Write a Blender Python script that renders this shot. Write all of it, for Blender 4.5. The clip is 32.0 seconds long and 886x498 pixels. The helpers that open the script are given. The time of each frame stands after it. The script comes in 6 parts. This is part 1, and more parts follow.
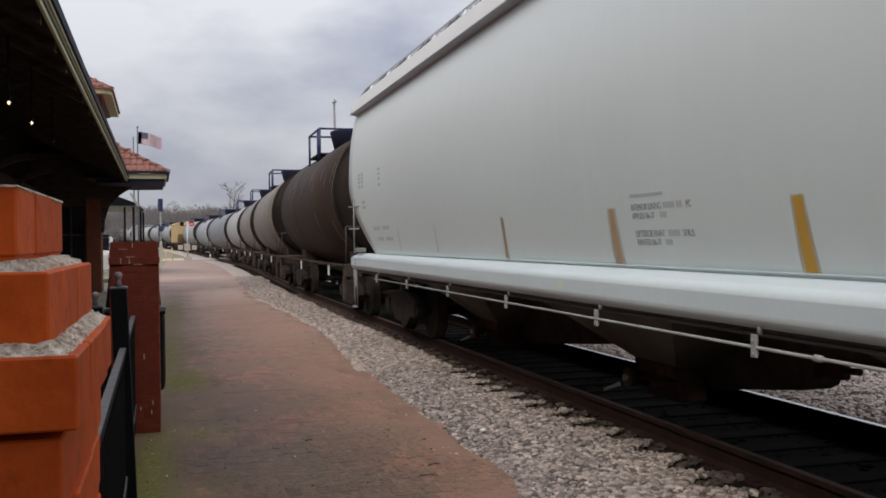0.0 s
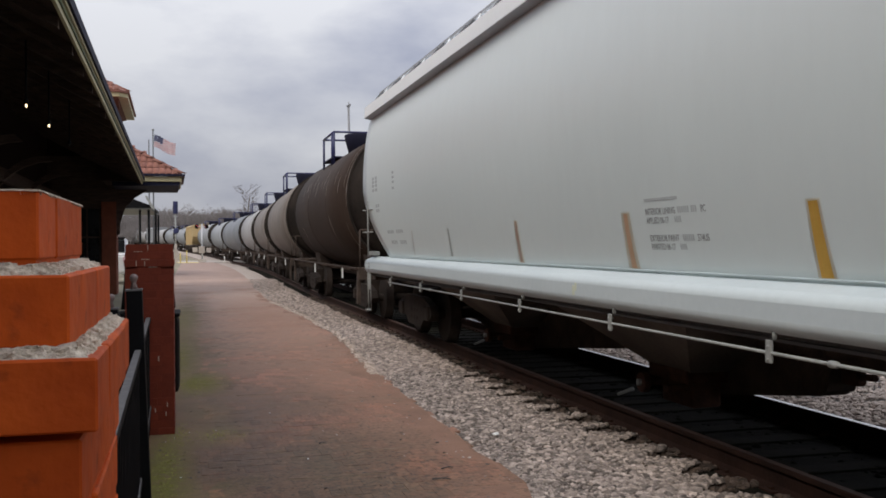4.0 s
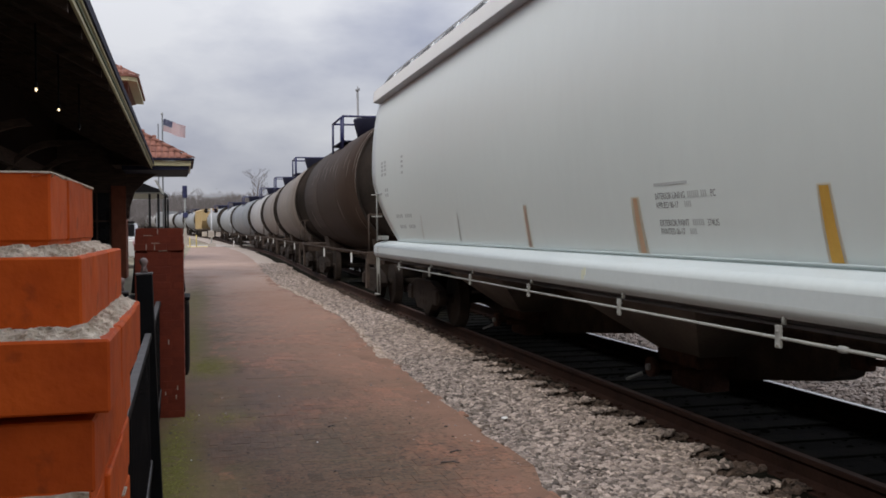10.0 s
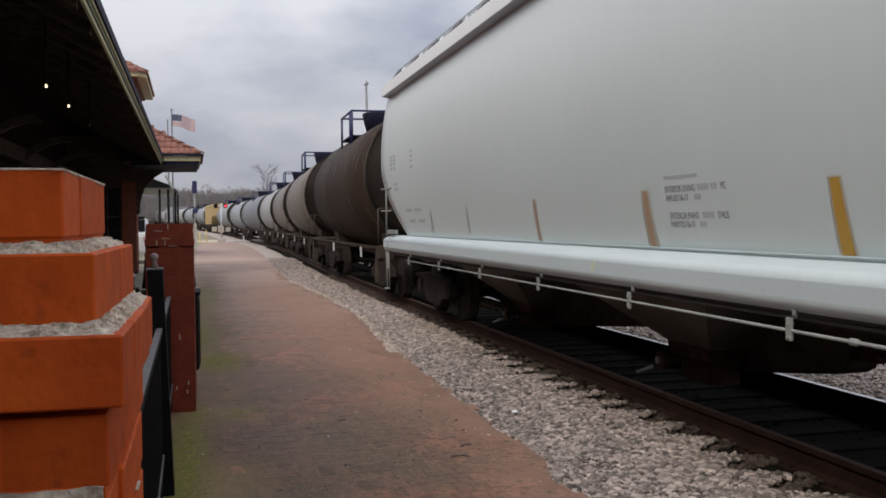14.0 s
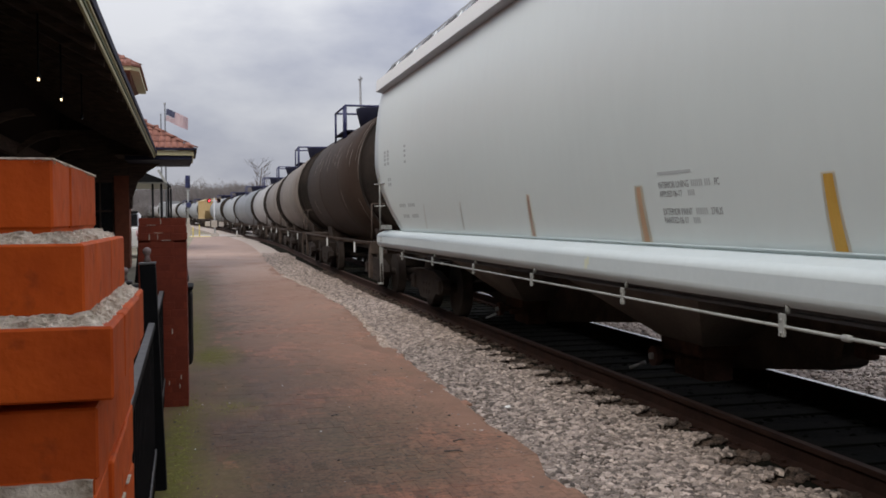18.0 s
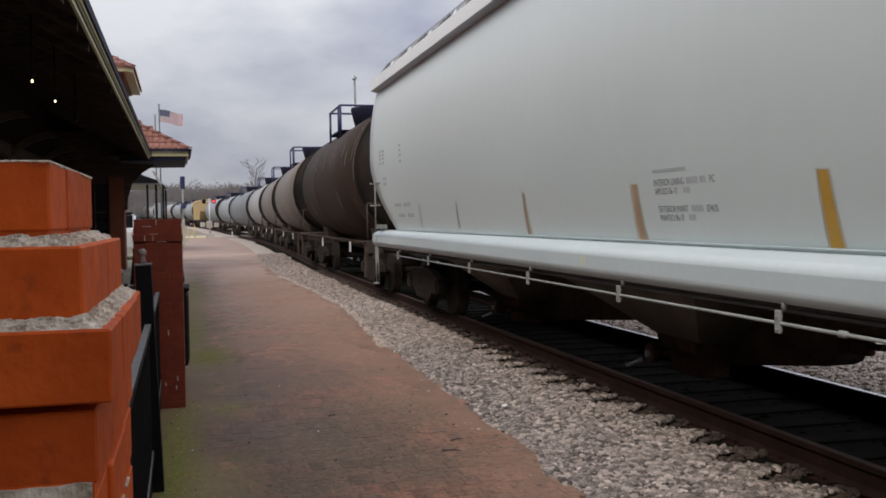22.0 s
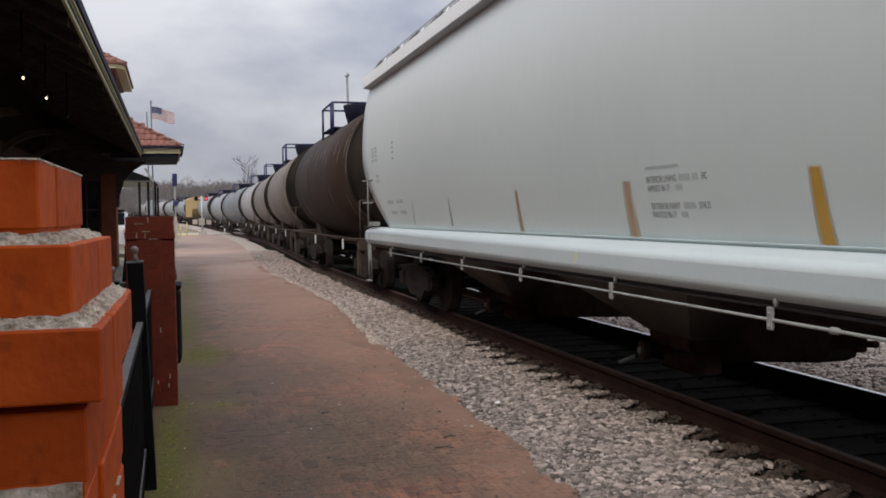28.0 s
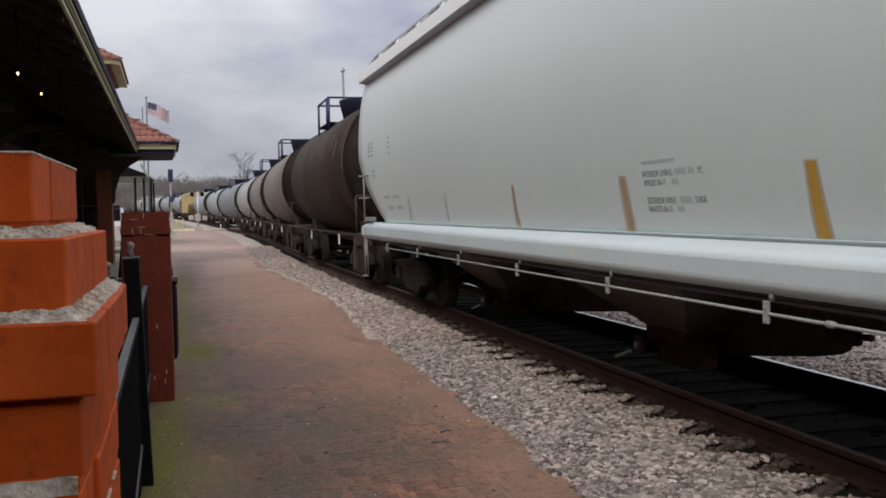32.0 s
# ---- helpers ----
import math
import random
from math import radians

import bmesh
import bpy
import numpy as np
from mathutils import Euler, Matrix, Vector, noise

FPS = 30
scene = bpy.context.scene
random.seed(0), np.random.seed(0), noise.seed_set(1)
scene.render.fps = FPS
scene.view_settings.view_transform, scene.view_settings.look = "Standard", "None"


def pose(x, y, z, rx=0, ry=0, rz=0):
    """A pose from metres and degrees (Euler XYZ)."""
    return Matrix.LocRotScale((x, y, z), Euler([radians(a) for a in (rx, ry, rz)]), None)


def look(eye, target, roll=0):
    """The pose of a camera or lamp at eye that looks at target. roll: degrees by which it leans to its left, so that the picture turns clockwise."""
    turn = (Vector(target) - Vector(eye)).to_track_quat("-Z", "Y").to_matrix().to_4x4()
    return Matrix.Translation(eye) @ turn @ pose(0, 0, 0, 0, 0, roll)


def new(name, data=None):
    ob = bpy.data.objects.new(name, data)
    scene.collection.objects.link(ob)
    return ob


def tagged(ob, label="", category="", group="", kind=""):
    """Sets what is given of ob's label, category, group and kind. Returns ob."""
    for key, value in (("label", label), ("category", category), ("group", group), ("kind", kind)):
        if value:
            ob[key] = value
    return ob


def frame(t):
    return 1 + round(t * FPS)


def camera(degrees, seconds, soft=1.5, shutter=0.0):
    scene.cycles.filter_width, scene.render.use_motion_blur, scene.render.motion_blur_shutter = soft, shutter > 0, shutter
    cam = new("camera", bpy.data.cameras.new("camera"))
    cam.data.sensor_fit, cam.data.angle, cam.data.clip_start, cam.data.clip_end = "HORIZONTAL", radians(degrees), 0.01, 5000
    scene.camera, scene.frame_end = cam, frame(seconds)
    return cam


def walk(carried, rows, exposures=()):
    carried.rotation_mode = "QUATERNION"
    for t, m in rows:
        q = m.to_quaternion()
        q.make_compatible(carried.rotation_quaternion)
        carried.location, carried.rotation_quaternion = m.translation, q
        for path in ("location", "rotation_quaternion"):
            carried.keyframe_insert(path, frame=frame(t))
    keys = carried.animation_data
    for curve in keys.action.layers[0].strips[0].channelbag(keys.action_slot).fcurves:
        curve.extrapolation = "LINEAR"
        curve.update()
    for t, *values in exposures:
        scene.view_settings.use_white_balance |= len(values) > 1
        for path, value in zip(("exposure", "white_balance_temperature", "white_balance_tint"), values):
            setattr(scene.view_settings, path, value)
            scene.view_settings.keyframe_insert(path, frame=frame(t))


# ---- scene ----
cam = camera(50.0, 32.0, soft=1.7)
PATH = [
    (0, pose(0.0027, 0.0084, 1.5986, 89.454, 0.621, -15.652)),
    (0.5, pose(0.0047, 0.0053, 1.5999, 89.677, 0.624, -15.576)),
    (1, pose(0.0035, 0.0032, 1.6006, 89.775, 0.483, -15.480)),
    (1.5, pose(0.0026, 0.0037, 1.6011, 89.905, 0.349, -15.446)),
    (2, pose(0.0035, -0.0002, 1.6012, 89.880, 0.254, -15.467)),
    (2.5, pose(0.0021, 0.0054, 1.5998, 89.548, 0.348, -15.171)),
    (3, pose(0.0023, 0.0038, 1.6003, 89.618, 0.422, -15.066)),
    (3.5, pose(0.0010, 0.0029, 1.6001, 89.663, 0.538, -14.869)),
    (5.5, pose(-0.0013, 0.0046, 1.5989, 89.276, -0.250, -14.838)),
    (6, pose(-0.0009, 0.0050, 1.5971, 88.943, -0.192, -14.713)),
    (6.5, pose(-0.0009, 0.0036, 1.5981, 89.183, -0.068, -14.787)),
    (7, pose(-0.0017, 0.0034, 1.5988, 89.235, -0.062, -14.708)),
    (7.5, pose(-0.0024, 0.0016, 1.5989, 89.216, -0.048, -14.513)),
    (8, pose(-0.0028, 0.0021, 1.5995, 89.310, -0.063, -14.461)),
    (8.5, pose(-0.0047, 0.0036, 1.5998, 89.139, -0.093, -14.310)),
    (9, pose(-0.0046, 0.0034, 1.6003, 89.062, 0.025, -14.260)),
    (9.5, pose(-0.0034, 0.0044, 1.5988, 88.619, 0.118, -14.246)),
    (10, pose(-0.0016, 0.0033, 1.5983, 88.749, 0.304, -14.297)),
    (10.5, pose(-0.0009, -0.0003, 1.6001, 88.913, 0.514, -14.229)),
    (11, pose(-0.0034, 0.0002, 1.5997, 88.551, 0.379, -14.070)),
    (11.5, pose(-0.0004, -0.0004, 1.6001, 88.600, 0.533, -14.168)),
    (12, pose(-0.0020, 0.0028, 1.5997, 88.540, 0.587, -13.946)),
    (12.5, pose(-0.0018, 0.0008, 1.5999, 88.714, 0.538, -14.175)),
    (13, pose(0.0000, 0.0000, 1.6000, 88.630, 0.800, -13.960)),
    (13.5, pose(-0.0008, 0.0003, 1.5995, 88.520, 0.659, -13.828)),
    (14, pose(-0.0027, 0.0008, 1.5989, 88.391, 0.581, -13.734)),
    (14.5, pose(-0.0030, 0.0027, 1.5982, 88.283, 0.563, -13.697)),
    (16.5, pose(-0.0014, 0.0050, 1.5985, 88.560, 0.708, -13.964)),
    (17, pose(-0.0019, 0.0047, 1.5980, 88.526, 0.670, -14.009)),
    (17.5, pose(-0.0017, 0.0030, 1.5970, 88.252, 0.595, -13.868)),
    (18, pose(-0.0015, 0.0074, 1.5959, 88.118, 0.388, -14.119)),
    (18.5, pose(-0.0050, 0.0097, 1.5955, 87.895, 0.319, -13.953)),
    (19, pose(-0.0031, 0.0069, 1.5964, 88.097, 0.549, -14.042)),
    (19.5, pose(-0.0029, 0.0067, 1.5962, 88.118, 0.696, -14.138)),
    (20, pose(-0.0032, 0.0081, 1.5959, 87.950, 0.742, -14.123)),
    (20.5, pose(-0.0038, 0.0059, 1.5972, 88.164, 0.773, -14.055)),
    (21, pose(-0.0032, 0.0069, 1.5979, 88.235, 0.853, -14.176)),
    (21.5, pose(-0.0024, 0.0075, 1.5971, 88.110, 0.849, -14.346)),
    (22, pose(-0.0034, 0.0092, 1.5964, 88.059, 0.803, -14.397)),
    (22.5, pose(-0.0010, 0.0060, 1.5973, 88.097, 1.048, -14.482)),
    (23, pose(0.0009, 0.0074, 1.5965, 88.036, 1.084, -14.680)),
    (23.5, pose(0.0027, 0.0085, 1.5957, 87.913, 1.159, -14.820)),
    (24, pose(0.0006, 0.0081, 1.5953, 87.833, 1.125, -14.575)),
    (24.5, pose(0.0004, 0.0113, 1.5947, 87.639, 1.211, -14.480)),
    (25, pose(0.0010, 0.0107, 1.5941, 87.635, 1.056, -14.619)),
    (25.5, pose(-0.0004, 0.0093, 1.5950, 87.764, 0.968, -14.796)),
    (27.5, pose(-0.0035, 0.0090, 1.5981, 88.093, 0.852, -14.618)),
    (28, pose(-0.0022, 0.0121, 1.5970, 87.878, 0.843, -14.831)),
    (28.5, pose(-0.0026, 0.0112, 1.5975, 87.875, 0.911, -14.760)),
    (29, pose(0.0000, 0.0076, 1.5970, 87.941, 1.067, -14.858)),
    (29.5, pose(-0.0009, 0.0101, 1.5972, 88.058, 0.981, -14.901)),
    (30, pose(-0.0016, 0.0084, 1.5977, 87.989, 0.842, -14.773)),
    (30.5, pose(-0.0017, 0.0089, 1.5970, 87.867, 0.724, -14.930)),
    (31, pose(-0.0013, 0.0121, 1.5966, 87.751, 0.746, -14.973)),
    (31.5, pose(-0.0010, 0.0124, 1.5960, 87.646, 0.898, -15.196)),
    (32, pose(-0.0014, 0.0136, 1.5949, 87.583, 0.980, -15.056)),
]
walk(cam, PATH, [(0.0, 0.0, 7000, 11.5), (32.0, 0.0, 7000, 11.5)])

# ---------------------------------------------------------------- world, sun
world = bpy.data.worlds.new("overcast_sky")
scene.world = world
world.use_nodes = True
wn, wl = world.node_tree.nodes, world.node_tree.links
wn.clear()
w_out = wn.new("ShaderNodeOutputWorld")
w_bg = wn.new("ShaderNodeBackground")
w_sky = wn.new("ShaderNodeTexSky")
w_sky.sky_type, w_sky.sun_disc = "NISHITA", False
w_sky.sun_elevation, w_sky.sun_rotation = radians(46), radians(225)
w_sky.air_density, w_sky.dust_density = 1.0, 3.0
w_co = wn.new("ShaderNodeTexCoord")
w_map = wn.new("ShaderNodeMapping")
w_map.inputs["Scale"].default_value = (1.9, 1.9, 4.2)
w_map.inputs["Location"].default_value = (0.35, 0.2, 0.12)
w_noise = wn.new("ShaderNodeTexNoise")
w_noise.inputs["Scale"].default_value, w_noise.inputs["Detail"].default_value = 2.1, 7.0
w_noise.inputs["Roughness"].default_value = 0.52
w_ramp = wn.new("ShaderNodeValToRGB")
w_ramp.color_ramp.elements[0].position, w_ramp.color_ramp.elements[0].color = 0.36, (3.35, 3.75, 5.0, 1)
w_ramp.color_ramp.elements[1].position, w_ramp.color_ramp.elements[1].color = 0.66, (6.5, 6.95, 7.8, 1)
w_mix = wn.new("ShaderNodeMixRGB")
w_mix.inputs["Fac"].default_value = 0.9
wl.new(w_co.outputs["Generated"], w_map.inputs["Vector"])
wl.new(w_map.outputs["Vector"], w_noise.inputs["Vector"])
wl.new(w_noise.outputs["Fac"], w_ramp.inputs["Fac"])
wl.new(w_sky.outputs["Color"], w_mix.inputs["Color1"])
wl.new(w_ramp.outputs["Color"], w_mix.inputs["Color2"])
wl.new(w_mix.outputs["Color"], w_bg.inputs["Color"])
# an overcast dome: the zenith is brighter than the horizon
w_sep = wn.new("ShaderNodeSeparateXYZ")
wl.new(w_co.outputs["Generated"], w_sep.inputs[0])
w_dome = wn.new("ShaderNodeMapRange")
w_dome.inputs["To Min"].default_value, w_dome.inputs["To Max"].default_value = 0.080, 0.265
wl.new(w_sep.outputs["Z"], w_dome.inputs["Value"])
wl.new(w_dome.outputs[0], w_bg.inputs["Strength"])
wl.new(w_bg.outputs["Background"], w_out.inputs["Surface"])

sun = new("sun", bpy.data.lights.new("sun", "SUN"))
sun.data.energy, sun.data.angle, sun.data.color = 1.6, radians(30), (1.0, 0.96, 0.9)
sun.matrix_world = look((-42, -42, 62), (0, 0, 0))

# ---------------------------------------------------------------- materials
def surface(name, dark, light, scale=6.0, rough=0.7, metal=0.0, bump=0.3, fine=60.0, vary=0.0, islands=False,
            streak=1.0, world=False, stain=None, stain_scale=0.6, stain_at=0.55, spec=0.5):
    """A paint, stone or wood: two tones mixed by a coarse and a fine noise, with relief, stains and piece-to-piece change."""
    m = bpy.data.materials.new(name)
    m.use_nodes = True
    n, l = m.node_tree.nodes, m.node_tree.links
    b = n["Principled BSDF"]
    co = n.new("ShaderNodeTexCoord")
    mp = n.new("ShaderNodeMapping")
    mp.inputs["Scale"].default_value = (1, 1, 1 / streak)
    l.new(co.outputs["Object"], mp.inputs["Vector"])
    geo = n.new("ShaderNodeNewGeometry")
    oi = n.new("ShaderNodeObjectInfo")
    rnd = geo.outputs["Random Per Island"] if islands else oi.outputs["Random"]
    shift = n.new("ShaderNodeVectorMath")
    shift.operation = "MULTIPLY_ADD"
    comb = n.new("ShaderNodeCombineXYZ")
    for k in range(3):
        l.new(rnd, comb.inputs[k])
    l.new(comb.outputs[0], shift.inputs[0])
    shift.inputs[1].default_value = (17, 23, 31) if vary else (0, 0, 0)
    l.new(mp.outputs[0], shift.inputs[2])
    n1, n2 = n.new("ShaderNodeTexNoise"), n.new("ShaderNodeTexNoise")
    n1.inputs["Scale"].default_value, n1.inputs["Detail"].default_value = scale, 6
    n2.inputs["Scale"].default_value, n2.inputs["Detail"].default_value = fine, 4
    for t in (n1, n2):
        l.new(shift.outputs[0], t.inputs["Vector"])
    add = n.new("ShaderNodeMath")
    add.operation = "MULTIPLY_ADD"
    l.new(n2.outputs["Fac"], add.inputs[0])
    add.inputs[1].default_value = 0.45
    l.new(n1.outputs["Fac"], add.inputs[2])
    rng = n.new("ShaderNodeMapRange")
    rng.inputs["From Min"].default_value, rng.inputs["From Max"].default_value = 0.48, 0.98
    l.new(add.outputs[0], rng.inputs["Value"])
    mix = n.new("ShaderNodeMixRGB")
    mix.inputs["Color1"].default_value, mix.inputs["Color2"].default_value = (*dark, 1), (*light, 1)
    l.new(rng.outputs[0], mix.inputs["Fac"])
    colour = mix.outputs["Color"]
    if stain:
        n3 = n.new("ShaderNodeTexNoise")
        n3.inputs["Scale"].default_value, n3.inputs["Detail"].default_value = stain_scale, 8
        l.new(geo.outputs["Position"] if world else mp.outputs[0], n3.inputs["Vector"])
        r3 = n.new("ShaderNodeMapRange")
        r3.inputs["From Min"].default_value, r3.inputs["From Max"].default_value = stain_at, stain_at + 0.18
        l.new(n3.outputs["Fac"], r3.inputs["Value"])
        m3 = n.new("ShaderNodeMixRGB")
        m3.inputs["Color2"].default_value = (*stain, 1)
        l.new(colour, m3.inputs["Color1"])
        l.new(r3.outputs[0], m3.inputs["Fac"])
        colour = m3.outputs["Color"]
    if vary:
        hsv = n.new("ShaderNodeHueSaturation")
        rv = n.new("ShaderNodeMapRange")
        rv.inputs["To Min"].default_value, rv.inputs["To Max"].default_value = 1 - vary, 1 + vary
        l.new(rnd, rv.inputs["Value"])
        l.new(rv.outputs[0], hsv.inputs["Value"])
        l.new(colour, hsv.inputs["Color"])
        colour = hsv.outputs["Color"]
    l.new(colour, b.inputs["Base Color"])
    b.inputs["Metallic"].default_value = metal
    b.inputs["Specular IOR Level"].default_value = spec
    rr = n.new("ShaderNodeMapRange")
    rr.inputs["To Min"].default_value, rr.inputs["To Max"].default_value = max(0.05, rough - 0.12), min(1, rough + 0.1)
    l.new(n1.outputs["Fac"], rr.inputs["Value"])
    l.new(rr.outputs[0], b.inputs["Roughness"])
    if bump:
        bp = n.new("ShaderNodeBump")
        bp.inputs["Strength"].default_value, bp.inputs["Distance"].default_value = bump, 0.01
        l.new(add.outputs[0], bp.inputs["Height"])
        l.new(bp.outputs[0], b.inputs["Normal"])
    return m


def glow(name, colour, strength):
    m = bpy.data.materials.new(name)
    m.use_nodes = True
    b = m.node_tree.nodes["Principled BSDF"]
    b.inputs["Base Color"].default_value = (*colour, 1)
    b.inputs["Emission Color"].default_value = (*colour, 1)
    b.inputs["Emission Strength"].default_value = strength
    return m


